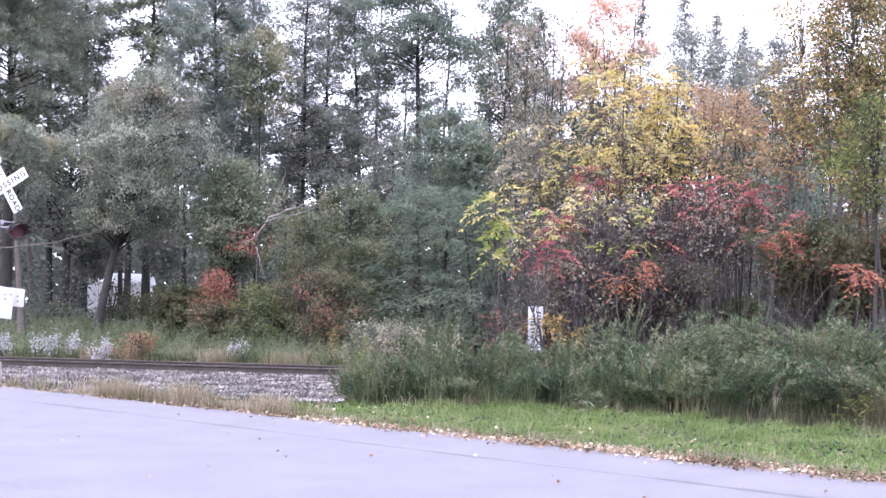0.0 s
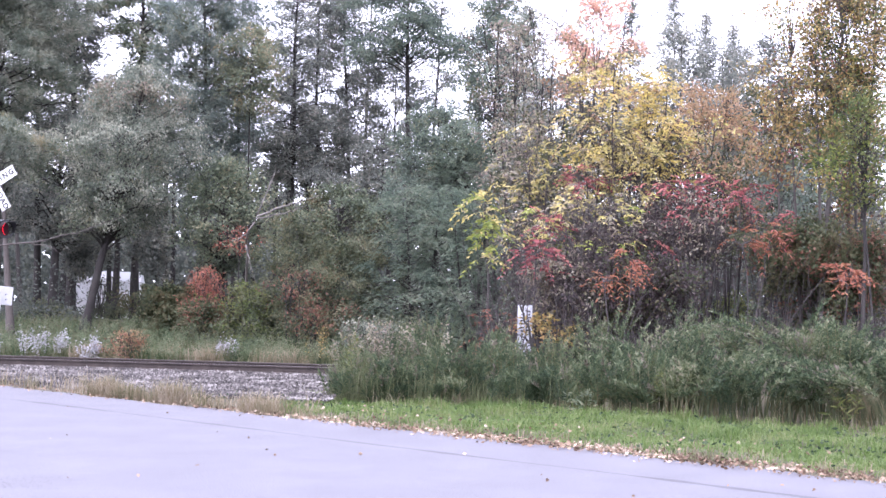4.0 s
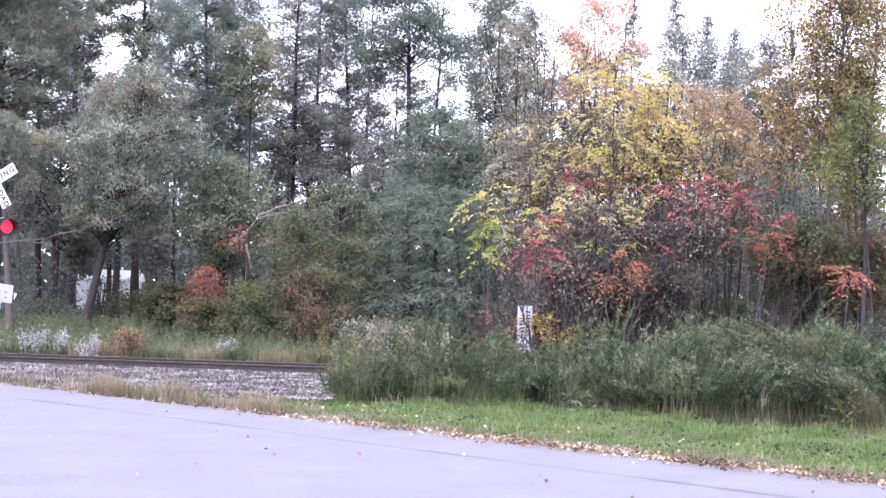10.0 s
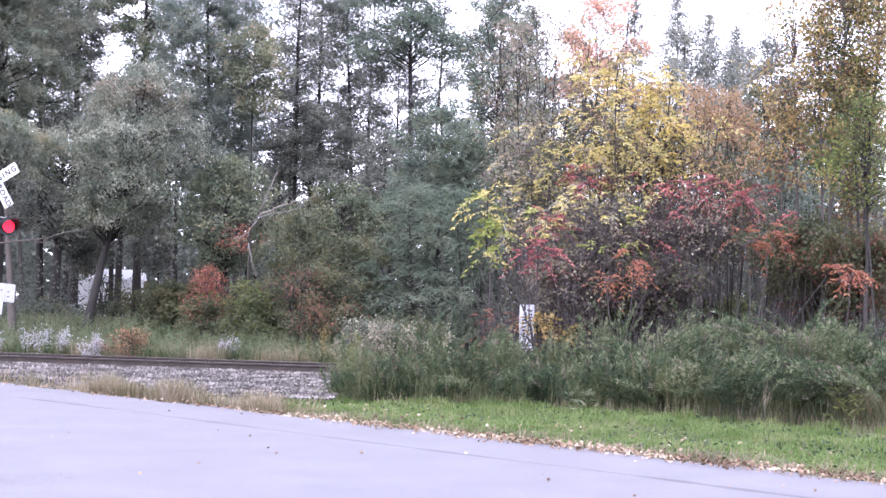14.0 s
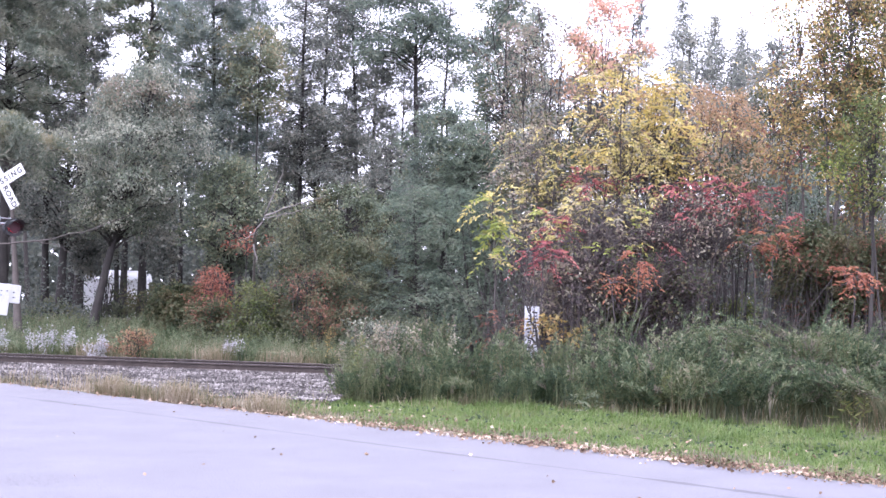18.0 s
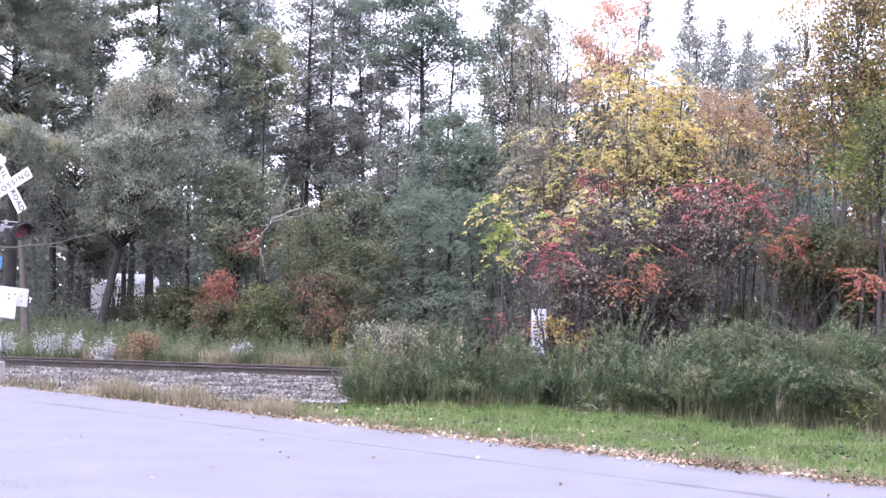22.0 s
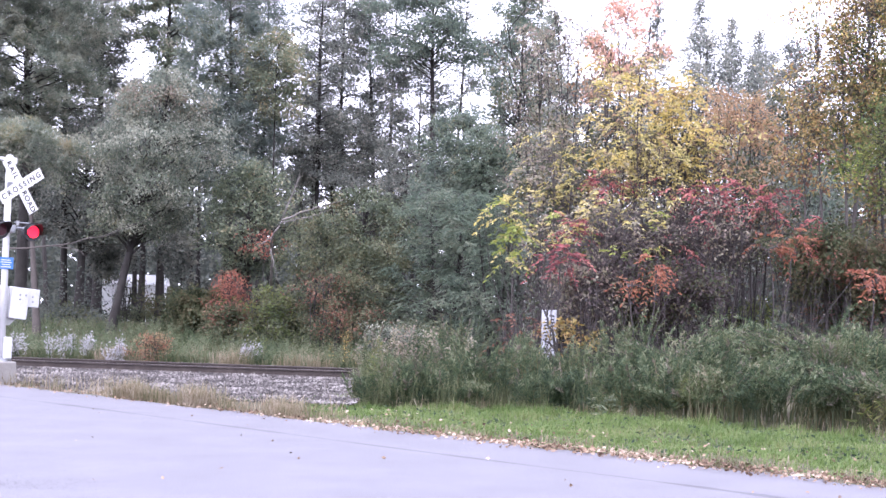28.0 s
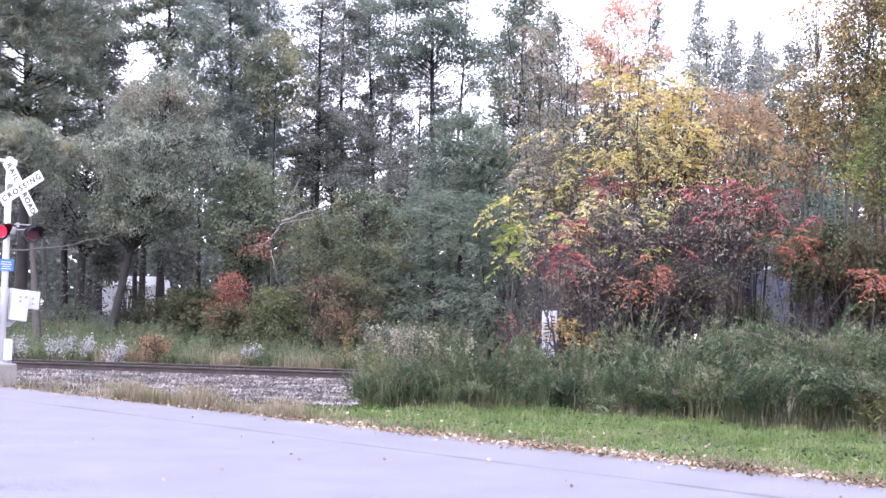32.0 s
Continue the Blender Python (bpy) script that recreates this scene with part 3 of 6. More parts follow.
    tree("leafy_tree", "soft green tree behind the feathery one", 0.61, 41, 7.69, 1.84, 4.02, "oval", "blue_green", 14862, 0.095, 321, puff=(136, 0.54, 0.6), trunk_r=0.14, rise=0.3, plates=0.85, also=[("mid_green", 0.25, 0.4, 1)])
    tree("leafy_tree", "dim olive-green tree in the wood", -2.78, 42, 4.74, 1.82, 1.95, "column", "mid_green", 9652, 0.11, 322, puff=(82, 0.6, 0.65), trunk_r=0.15, plates=0.9, also=[("olive", 0.3, 0, 1)])
    tree("leafy_tree", "dim green tree with a dark hollow crown", -1.57, 45, 7.06, 1.19, 3.35, "column", "dark_green", 6484, 0.11, 323, puff=(82, 0.54, 0.6), trunk_r=0.16, plates=0.8)
    tree("locust_tree", "low blue-green tree with layered feathery leaves", 0.02, 35, 4.71, 1.54, 0.33, "oval", "locust", 3684, 0.07, 324, form="layer", puff=(91, 0.46, 0.45), trunk_r=0.1, rise=0.2, jitter=0.1, stems=2)
    tree("locust_tree", "blue-green tree with feathery leaves", 1.48, 40, 6.84, 1.18, 2.63, "oval", "locust", 2959, 0.07, 325, form="layer", puff=(97, 0.5, 0.5), trunk_r=0.1, rise=0.2, jitter=0.1)
    tree("spruce_tree", "dark thin spruce against the sky", 11.21, 57, 17.27, 1.22, 8.54, "cone", "dark_green", 9202, 0.11, 326, puff=(108, 0.5, 0.4), trunk_r=0.1, rise=0.05, plates=0.85)
    tree("spruce_tree", "dark thin spruce against the sky", 13.68, 60, 16.52, 1.34, 8.96, "cone", "dark_green", 8752, 0.11, 327, puff=(108, 0.5, 0.4), trunk_r=0.1, rise=0.05, plates=0.85)
    tree("spruce_tree", "dark thin spruce against the sky", 14.63, 58, 15.5, 1.3, 8.73, "cone", "dark_green", 7604, 0.11, 328, puff=(108, 0.5, 0.4), trunk_r=0.1, rise=0.05, plates=0.85)
    tree("spruce_tree", "dark thin spruce against the sky", 9.87, 59, 17.52, 1.2, 8.77, "cone", "dark_green", 9072, 0.11, 329, puff=(108, 0.5, 0.4), trunk_r=0.1, rise=0.05, plates=0.85)
    tree("locust_tree", "low feathery green tree beside the yellow one", 1.19, 33, 4.56, 0.98, 0.43, "oval", "locust", 1677, 0.07, 330, form="layer", puff=(78, 0.44, 0.45), trunk_r=0.07, rise=0.2, jitter=0.1, stems=2)
    tree("bush", "olive-brown bush at the wood's edge", -3.64, 36, 3.52, 1.34, 0.05, "oval", "edge_green", 11233, 0.085, 331, puff=(78, 0.37, 0.7), stems=4, trunk_r=0.04, also=[("olive", 0.4, 0, 1), ("rustleaf", 0.06, 0.2, 0.6)], category="bush")
    tree("bush", "olive bush with reddish leaves", -2.71, 34.5, 2.12, 1.09, 0.05, "oval", "edge_green", 7001, 0.075, 332, puff=(57, 0.33, 0.7), stems=4, trunk_r=0.035, also=[("rustleaf", 0.12, 0.35, 0.9), ("olive", 0.3, 0, 1)], category="bush")
    tree("bush", "green bush beside the red one", -4.82, 35, 1.68, 1.1, 0.06, "dome", "bright", 3240, 0.08, 333, puff=(52, 0.33, 0.7), stems=4, trunk_r=0.035, also=[("edge_green", 1.0, 0, 1)], category="bush")
    tree("bush", "brown and green bush", -1.6, 36, 2.86, 1.13, 0.05, "oval", "edge_green", 7351, 0.085, 334, puff=(65, 0.37, 0.7), stems=4, trunk_r=0.035, also=[("olive", 0.4, 0, 1)], category="bush")
    tree("bush", "rusty red shrub between the olive ones", -3.33, 34.2, 2.11, 0.59, 1.36, "oval", "rustleaf", 351, 0.08, 335, puff=(26, 0.26, 0.7), stems=4, trunk_r=0.025, category="bush")
    tree("bush", "rusty red bush by the rails", -2.8, 33.5, 1.26, 0.64, 0.53, "dome", "rustleaf", 604, 0.075, 336, puff=(31, 0.24, 0.7), stems=5, trunk_r=0.025, also=[("olive", 0.8, 0, 1)], category="bush")
    tree("red_bush", "bright red-orange bush at the wood's edge", -6.13, 35.5, 2.1, 0.46, 0.89, "oval", "redorange", 2218, 0.085, 337, form="narrow", puff=(33, 0.24, 0.8), stems=6, trunk_r=0.025, droop=0.6, category="bush")
    tree("bush", "dull red leaves of a small tree", -5.44, 37.5, 3.13, 0.64, 2.32, "oval", "redorange", 263, 0.1, 338, puff=(15, 0.24, 0.6), trunk_r=0.04, category="bush")
    tree("bush", "low dim growth before the white building", -13.53, 54, 0.52, 1.6, 0.05, "dome", "edge_green", 2257, 0.1, 339, puff=(31, 0.39, 0.6), stems=4, trunk_r=0.02, category="bush")
    tree("bush", "dark low bush under the trees", -13.72, 46, 0.59, 1.1, 0.05, "dome", "edge_green", 1487, 0.1, 340, puff=(31, 0.39, 0.6), stems=4, trunk_r=0.02, category="bush")
    tree("maple_tree", "salmon and orange topped tree", 4.4, 31, 9.56, 1.04, 6.83, "oval", "salmon", 3097, 0.1, 341, puff=(39, 0.46, 0.8), trunk_r=0.07, rise=0.9, stems=3, plates=0.62, also=[("tan", 0.25, 0, 0.6), ("faded", 0.4, 0, 0.7)])
    tree("leafy_tree", "thin tree with faded pinkish leaves", 2.6, 32, 8.86, 0.73, 4.79, "column", "faded", 2990, 0.085, 342, puff=(80, 0.35, 0.8), trunk_r=0.06, rise=0.9, stems=3, plates=0.75, also=[("olive", 0.25, 0, 0.6)])
    tree("leafy_tree", "tan-orange tree behind the sumac", 7.3, 31, 7.17, 0.92, 5.03, "oval", "tan", 5369, 0.08, 343, puff=(70, 0.35, 0.7), trunk_r=0.07, rise=0.6, stems=2, plates=0.9)
    tree("leafy_tree", "small dark green tree behind the sumac", 8.33, 33, 7.1, 0.57, 5.74, "oval", "dark_green", 1392, 0.09, 344, puff=(26, 0.33, 0.7), trunk_r=0.05, rise=0.5)
    tree("leafy_tree", "green tree in the thicket", 8.67, 30, 4.94, 0.8, 2.7, "oval", "blue_green", 3968, 0.085, 345, puff=(46, 0.4, 0.7), trunk_r=0.06, stems=2)
    tree("leafy_tree", "tall tree with yellow, orange and brown leaves", 7.85, 25, 9.1, 0.81, 5.14, "oval", "mixed", 5625, 0.072, 346, puff=(124, 0.44, 0.7), trunk_r=0.07, stems=3, rise=0.7, bark="greybark", plates=0.62, also=[("rustleaf", 0.2, 0.2, 1), ("olive", 0.2, 0.2, 1), ("golden", 0.2, 0.2, 1), ("bright", 0.2, 0, 0.6)])
    tree("leafy_tree", "bright green leaved tree at the thicket's end", 8.1, 22.5, 5.65, 0.73, 3.58, "oval", "bright", 2539, 0.075, 347, puff=(78, 0.31, 0.7), trunk_r=0.06, stems=2, rise=0.5, plates=0.85, also=[("lime", 0.16, 0.2, 0.6)])
    tree("leafy_tree", "olive tree behind the sumac", 9.08, 33, 7.65, 0.88, 5.07, "oval", "olive", 3428, 0.085, 348, puff=(57, 0.37, 0.7), trunk_r=0.06, stems=2, plates=0.8, also=[("mixed", 0.5, 0.2, 1)])
    tree("leafy_tree", "faded thin tree among the thicket", 5.23, 29, 5.89, 1.11, 3.36, "oval", "faded", 1554, 0.085, 349, puff=(59, 0.33, 0.7), trunk_r=0.045, stems=3, rise=0.8, plates=0.7, also=[("olive", 0.8, 0, 1)])
    tree("leafy_tree", "faded olive tree among the thicket", 7.07, 28, 5.12, 0.88, 2.94, "oval", "olive", 1544, 0.085, 350, puff=(52, 0.31, 0.7), trunk_r=0.045, stems=3, rise=0.8, plates=0.7, also=[("tan", 0.5, 0.2, 1), ("faded", 0.5, 0, 0.7)])
    tree("ash_tree", "faded yellowish tree with long drooping leaves", 2.38, 27, 5.49, 0.8, 2.89, "column", "faded", 116, 0.11, 351, form="frond", puff=(67, 0.33, 0.7), trunk_r=0.045, stems=3, rise=0.8, jitter=0.08, bark="greybark", plates=0.72, also=[("yellowgreen", 0.8, 0, 1), ("olive", 0.5, 0, 0.8)])
    tree("ash_tree", "slender yellow tree with hanging leaves", 3.7, 26, 7.14, 0.68, 4.08, "column", "yellowgreen", 170, 0.1, 352, form="frond", puff=(72, 0.33, 0.7), trunk_r=0.045, stems=3, rise=0.9, jitter=0.08, bark="stem", plates=0.6, also=[("golden", 0.5, 0.2, 1), ("tan", 0.2, 0.3, 1), ("faded", 0.3, 0, 0.8)])
    tree("ash_tree", "golden yellow tree leaning towards the sumac", 5.05, 27.5, 6.79, 0.81, 4.57, "oval", "golden", 235, 0.1, 353, form="frond", puff=(59, 0.37, 0.7), trunk_r=0.05, stems=3, rise=0.9, jitter=0.08, bark="stem", plates=0.74, also=[("yellowgreen", 0.5, 0, 1), ("tan", 0.15, 0.2, 1)])
    tree("ash_tree", "lime-yellow young tree with hanging leaves", 1.46, 25, 3.96, 0.38, 2.48, "oval", "lime", 29, 0.13, 354, form="frond", puff=(20, 0.22, 0.7), trunk_r=0.025, rise=0.5, jitter=0.05, bark="greybark", plates=0.85, also=[("yellowgreen", 0.4, 0, 1)])
    tree("ash_tree", "pale yellow-green low branches over the thicket", 3.29, 24.5, 3.95, 1.34, 2.77, "oval", "yellowgreen", 59, 0.11, 355, form="frond", puff=(44, 0.29, 0.6), trunk_r=0.03, stems=3, rise=0.5, jitter=0.07, bark="greybark", plates=0.7, also=[("faded", 0.7, 0, 1), ("lime", 0.1, 0, 0.6)])
    tree("ash_tree", "pale yellow young tree among the sumac", 4.25, 26, 5.43, 0.52, 4.08, "oval", "yellowgreen", 76, 0.1, 356, form="frond", puff=(33, 0.31, 0.7), trunk_r=0.04, stems=3, rise=0.9, jitter=0.08, bark="stem", plates=0.85)
    tree("leafy_tree", "blue-green tree deep in the thicket", 9.67, 31, 5.29, 0.71, 2.73, "oval", "locust", 3659, 0.085, 357, puff=(46, 0.4, 0.7), trunk_r=0.05, stems=2)
    tree("leafy_tree", "slim grey-trunked tree leaning over the thicket", 7.54, 25.5, 6.13, 0.51, 4.25, "column", "mixed", 688, 0.09, 358, puff=(33, 0.31, 0.7), trunk_r=0.05, rise=0.8, bark="greybark", lean=(-0.06, 0), plates=0.7, also=[("rustleaf", 0.4, 0, 0.8)])
    tree("leafy_tree", "slim grey-trunked tree with few yellow leaves", 8.03, 24.5, 7.13, 0.51, 4.08, "column", "mixed", 1117, 0.09, 359, puff=(46, 0.31, 0.7), trunk_r=0.055, rise=0.8, bark="greybark", lean=(-0.05, 0.02), plates=0.7, also=[("bright", 0.6, 0, 0.6)])
    tree("leafy_tree", "slim grey-trunked tree with brown leaves", 8.77, 25.5, 6.38, 0.55, 3.21, "column", "mixed", 1579, 0.085, 360, puff=(52, 0.33, 0.7), trunk_r=0.05, rise=0.8, bark="greybark", lean=(0.02, 0), plates=0.7, also=[("rustleaf", 0.6, 0, 0.8)])
    tree("leafy_tree", "tall tree with yellow-brown and green leaves", 8.91, 25, 9.69, 0.86, 5.03, "oval", "mixed", 7772, 0.075, 361, puff=(117, 0.46, 0.7), trunk_r=0.07, stems=2, rise=0.7, plates=0.8, also=[("olive", 0.5, 0.2, 1), ("bright", 0.3, 0, 0.9), ("rustleaf", 0.2, 0.3, 1)])
    tree("thicket_shrub", "brown twiggy shrub low at the thicket's end", 8.24, 25.5, 2.28, 0.75, 1.12, "oval", "olive", 1680, 0.08, 362, puff=(39, 0.33, 0.7), stems=5, trunk_r=0.02, rise=0.8, bark="stem", also=[("purple", 0.6, 0, 1), ("rustleaf", 0.25, 0.3, 1)], category="shrub")
    tree("leafy_tree", "dim tree standing deep in the wood", -18.2, 54, 15.68, 3.02, 3.68, "oval", "dark_green", 19330, 0.14, 363, puff=(72, 0.72, 0.6), trunk_r=0.13, rise=0.3, plates=0.85)
    tree("leafy_tree", "dim tree standing deep in the wood", -13.9, 56, 10.86, 3.14, 3.9, "oval", "dark_green", 12822, 0.14, 364, puff=(72, 0.72, 0.6), trunk_r=0.13, rise=0.3, plates=0.85)
    tree("leafy_tree", "dim tree standing deep in the wood", -10.82, 53, 17.02, 1.89, 5.94, "oval", "dark_pine", 18988, 0.14, 365, puff=(72, 0.72, 0.6), trunk_r=0.13, rise=0.3, plates=0.85)
    tree("leafy_tree", "dim tree standing deep in the wood", -15.6, 55, 17.05, 1.68, 8.09, "oval", "dark_green", 6423, 0.14, 366, puff=(72, 0.72, 0.6), trunk_r=0.13, rise=0.3, plates=0.85)
    tree("leafy_tree", "dim tree standing deep in the wood", -8.61, 55, 10.26, 2.52, 3.94, "oval", "dark_green", 8495, 0.14, 367, puff=(72, 0.72, 0.6), trunk_r=0.13, rise=0.3, plates=0.85)
    tree("leafy_tree", "dim tree standing deep in the wood", -6.44, 56, 8.93, 2.57, 4.05, "oval", "dark_green", 6689, 0.14, 368, puff=(72, 0.72, 0.6), trunk_r=0.13, rise=0.3, plates=0.85)
    tree("leafy_tree", "dim tree standing deep in the wood", -3.7, 57, 9.93, 2.32, 4.17, "oval", "dark_green", 6415, 0.14, 369, puff=(72, 0.72, 0.6), trunk_r=0.13, rise=0.3, plates=0.85)
    tree("leafy_tree", "dim tree standing deep in the wood", -2.7, 55, 16.32, 1.68, 9.67, "oval", "dark_green", 2681, 0.14, 370, puff=(72, 0.72, 0.6), trunk_r=0.13, rise=0.3, plates=0.85)
    tree("leafy_tree", "dim tree standing deep in the wood", -0.56, 56, 9.74, 2.28, 4.47, "oval", "dark_green", 5127, 0.14, 371, puff=(72, 0.72, 0.6), trunk_r=0.13, rise=0.3, plates=0.85)
    tree("leafy_tree", "dim tree standing deep in the wood", 2.43, 55, 14.04, 1.96, 4.91, "oval", "blue_green", 6681, 0.14, 372, puff=(72, 0.72, 0.6), trunk_r=0.13, rise=0.3, plates=0.85)
    tree("leafy_tree", "dim tree standing deep in the wood", -6.2, 57, 16.78, 2.03, 9.1, "oval", "dark_green", 3326, 0.14, 373, puff=(72, 0.72, 0.6), trunk_r=0.13, rise=0.3, plates=0.85)
    tree("leafy_tree", "dim tree standing deep in the wood", 0.08, 57, 17.31, 2.03, 10.42, "oval", "dark_green", 3730, 0.14, 374, puff=(72, 0.72, 0.6), trunk_r=0.13, rise=0.3, plates=0.85)
    tree("leafy_tree", "dim tree behind the coloured thicket", 3.45, 38, 7.9, 1.35, 2.15, "oval", "dark_green", 8718, 0.11, 375, puff=(54, 0.54, 0.7), trunk_r=0.035, rise=0.4, stems=1)
    tree("leafy_tree", "dim tree behind the coloured thicket", 4.79, 37, 7.77, 1.13, 2.01, "oval", "olive", 7310, 0.11, 376, puff=(54, 0.54, 0.7), trunk_r=0.035, rise=0.4, stems=1)
    tree("leafy_tree", "dim tree behind the coloured thicket", 6.06, 37, 7.59, 1.13, 2.17, "oval", "dark_green", 6879, 0.11, 377, puff=(54, 0.54, 0.7), trunk_r=0.035, rise=0.4, stems=1)
    tree("leafy_tree", "dim tree behind the coloured thicket", 7.61, 38, 7.68, 1.16, 2.98, "oval", "purple", 6123, 0.11, 378, puff=(54, 0.54, 0.7), trunk_r=0.035, rise=0.4, stems=1)
    tree("leafy_tree", "dim tree behind the coloured thicket", 9.08, 38, 7.36, 1.16, 3.53, "oval", "dark_green", 4990, 0.11, 379, puff=(54, 0.54, 0.7), trunk_r=0.035, rise=0.4, stems=1)
    tree("leafy_tree", "dim tree behind the coloured thicket", 10.27, 37, 6.97, 1.13, 3.41, "oval", "dark_green", 6951, 0.11, 380, puff=(54, 0.54, 0.7), trunk_r=0.035, rise=0.4, stems=1)
    tree("leafy_tree", "dim tree behind the coloured thicket", 11.47, 36, 6.98, 1.12, 3.18, "oval", "dark_green", 5116, 0.11, 381, puff=(39, 0.5, 0.7), trunk_r=0.035, rise=0.4, stems=1)
    tree("leafy_tree", "dim tree behind the coloured thicket", 12.43, 35, 7.45, 1.09, 1.68, "oval", "dark_green", 7560, 0.11, 382, puff=(39, 0.5, 0.7), trunk_r=0.035, rise=0.4, stems=1)
    tree("bush", "dim green bush under the trees", -7.67, 38.0, 1.30, 0.95, 0.05, "dome", "olive", 8280, 0.112, 127, stems=4, trunk_r=0.03, limbs=30, jitter=0.1, category="bush")
    tree("orange_shrub", "low rust-orange shrub on the bank", -7.21, 31.2, 0.80, 0.46, 0.03, "dome", "tan", 1500, 0.045, 128, stems=5, trunk_r=0.015, limbs=24, jitter=0.06, category="bush", also=[("redorange", 0.6, 0.0, 1.0), ("olive", 0.5, 0.0, 1.0)])
    tree("bush", "low dark green bush by the rails", -0.62, 31.0, 0.94, 1.27, 0.05, "dome", "edge_green", 5000, 0.08, 129, stems=5, trunk_r=0.02, limbs=33, jitter=0.1, category="bush")
    tree("thicket_shrub", "bare purplish shrub with many thin stems", 4.00, 27.0, 3.44, 0.92, 1.97, "vase", "purple", 3200, 0.07, 133, stems=9, trunk_r=0.02, limbs=45, rise=0.9, jitter=0.08, bark="stem", category="shrub")
    tree("thicket_shrub", "bare purplish shrub with many thin stems", 5.01, 26.5, 3.67, 0.90, 2.46, "vase", "purple", 3200, 0.07, 134, stems=9, trunk_r=0.02, limbs=45, rise=0.9, jitter=0.08, bark="stem", category="shrub")
    tree("thicket_shrub", "bare purplish shrub with many thin stems", 6.33, 27.5, 3.78, 1.00, 2.66, "vase", "purple", 2000, 0.07, 135, stems=9, trunk_r=0.02, limbs=45, rise=0.9, jitter=0.08, bark="stem", category="shrub")
    tree("thicket_shrub", "grey-brown shrub with a few leaves", 2.91, 25.0, 2.47, 0.68, 1.45, "vase", "faded", 2112, 0.08, 136, stems=7, trunk_r=0.025, limbs=36, rise=0.9, jitter=0.08, bark="stem", category="shrub")
    tree("bush", "yellowish green bush in the thicket", 7.20, 29.0, 1.95, 0.66, 0.77, "dome", "bright", 3200, 0.07, 137, stems=4, trunk_r=0.025, limbs=30, jitter=0.1, category="bush")
    tree("thicket_shrub", "brown leaved shrub under the tall tree", 7.80, 25.0, 3.48, 0.80, 1.90, "oval", "olive", 6048, 0.09, 141, stems=6, trunk_r=0.03, limbs=42, rise=0.7, jitter=0.1, bark="stem", category="shrub", also=[("rustleaf", 0.2, 0.2, 0.8)])
    tree("thicket_shrub", "brown leaved shrub at the thicket's end", 8.47, 24.0, 3.30, 0.76, 1.56, "oval", "olive", 7680, 0.09, 142, stems=6, trunk_r=0.03, limbs=39, rise=0.7, jitter=0.1, bark="stem", category="shrub", also=[("rustleaf", 0.45, 0.0, 0.9)])
    tree("leafy_tree", "dark tree behind the curve", 17.07, 60.0, 14.75, 2.18, 3.57, "oval", "dark_green", 7200, 0.175, 147, trunk_r=0.16, limbs=51, jitter=0.2)
    tree("leafy_tree", "dark tree behind the curve", 20.46, 62.0, 15.26, 2.82, 3.15, "oval", "dark_green", 10080, 0.175, 148, trunk_r=0.16, limbs=51, jitter=0.2)
    tree("leafy_tree", "dark tree behind the curve", 5.50, 56.0, 12.87, 2.29, 7.02, "oval", "dark_green", 7200, 0.175, 149, trunk_r=0.16, limbs=51, jitter=0.2, share=0.4)
    tree("leafy_tree", "dark tree behind the curve", 9.16, 60.0, 12.95, 2.73, 7.50, "oval", "dark_green", 7800, 0.175, 150, trunk_r=0.16, limbs=51, jitter=0.2)
    tree("bush", "dense dark shrub before the curve", 4.81, 24.0, 2.63, 0.49, 1.48, "oval", "purple", 2200, 0.08, 151, stems=5, trunk_r=0.025, limbs=34, rise=0.7, jitter=0.1, bark="stem", category="bush", also=[("olive", 0.4, 0.0, 1.0)])
    tree("bush", "olive shrub in the thicket", 4.27, 25.0, 2.50, 0.57, 1.36, "oval", "olive", 3800, 0.08, 152, stems=5, trunk_r=0.025, limbs=30, rise=0.7, jitter=0.1, bark="stem", category="bush")
    tree("leafy_tree", "tall dim tree filling the wood", 0.16, 58.0, 7.63, 3.16, 4.73, "oval", "dark_green", 9625, 0.188, 155, trunk_r=0.15, limbs=50, jitter=(0.3, 0.3, 0.12), share=0.8, plates=0.42)
    tree("leafy_tree", "dim green tree deep in the wood", -13.11, 54.0, 9.16, 3.19, 4.25, "oval", "dark_green", 11200, 0.188, 156, trunk_r=0.18, limbs=50, jitter=0.22)
    tree("leafy_tree", "dim green tree deep in the wood", -17.59, 52.0, 7.54, 3.07, 3.52, "oval", "dark_green", 11200, 0.188, 157, trunk_r=0.18, limbs=50, jitter=0.22)
    tree("bush", "grey-green shrub by the weeds", -1.11, 29.0, 1.19, 0.59, 0.33, "dome", "silver", 2600, 0.06, 159, stems=5, trunk_r=0.015, limbs=22, jitter=0.08, category="bush")
    tree("leafy_tree", "sparse dark tree against the sky", 15.57, 57.0, 15.36, 1.81, 9.14, "oval", "dark_green", 3360, 0.163, 161, trunk_r=0.12, limbs=44, jitter=0.12, share=0.6)
    tree("sumac_shrub", "slender pinkish red sumac with hanging feathered leaves", 2.19, 24.0, 2.85, 0.41, 2.35, "vase", "sumac", 30, 0.115, 169, form="frond", trunk_r=0.022, limbs=6, stems=1, rise=0.6, jitter=0.05, bark="stem", category="shrub", group="sumacs in the thicket")
    tree("sumac_shrub", "slender dark red sumac with hanging feathered leaves", 3.29, 26.0, 4.62, 0.35, 4.08, "vase", "sumac", 24, 0.115, 171, form="frond", trunk_r=0.022, limbs=6, stems=1, rise=0.6, jitter=0.05, bark="stem", category="shrub", group="sumacs in the thicket")
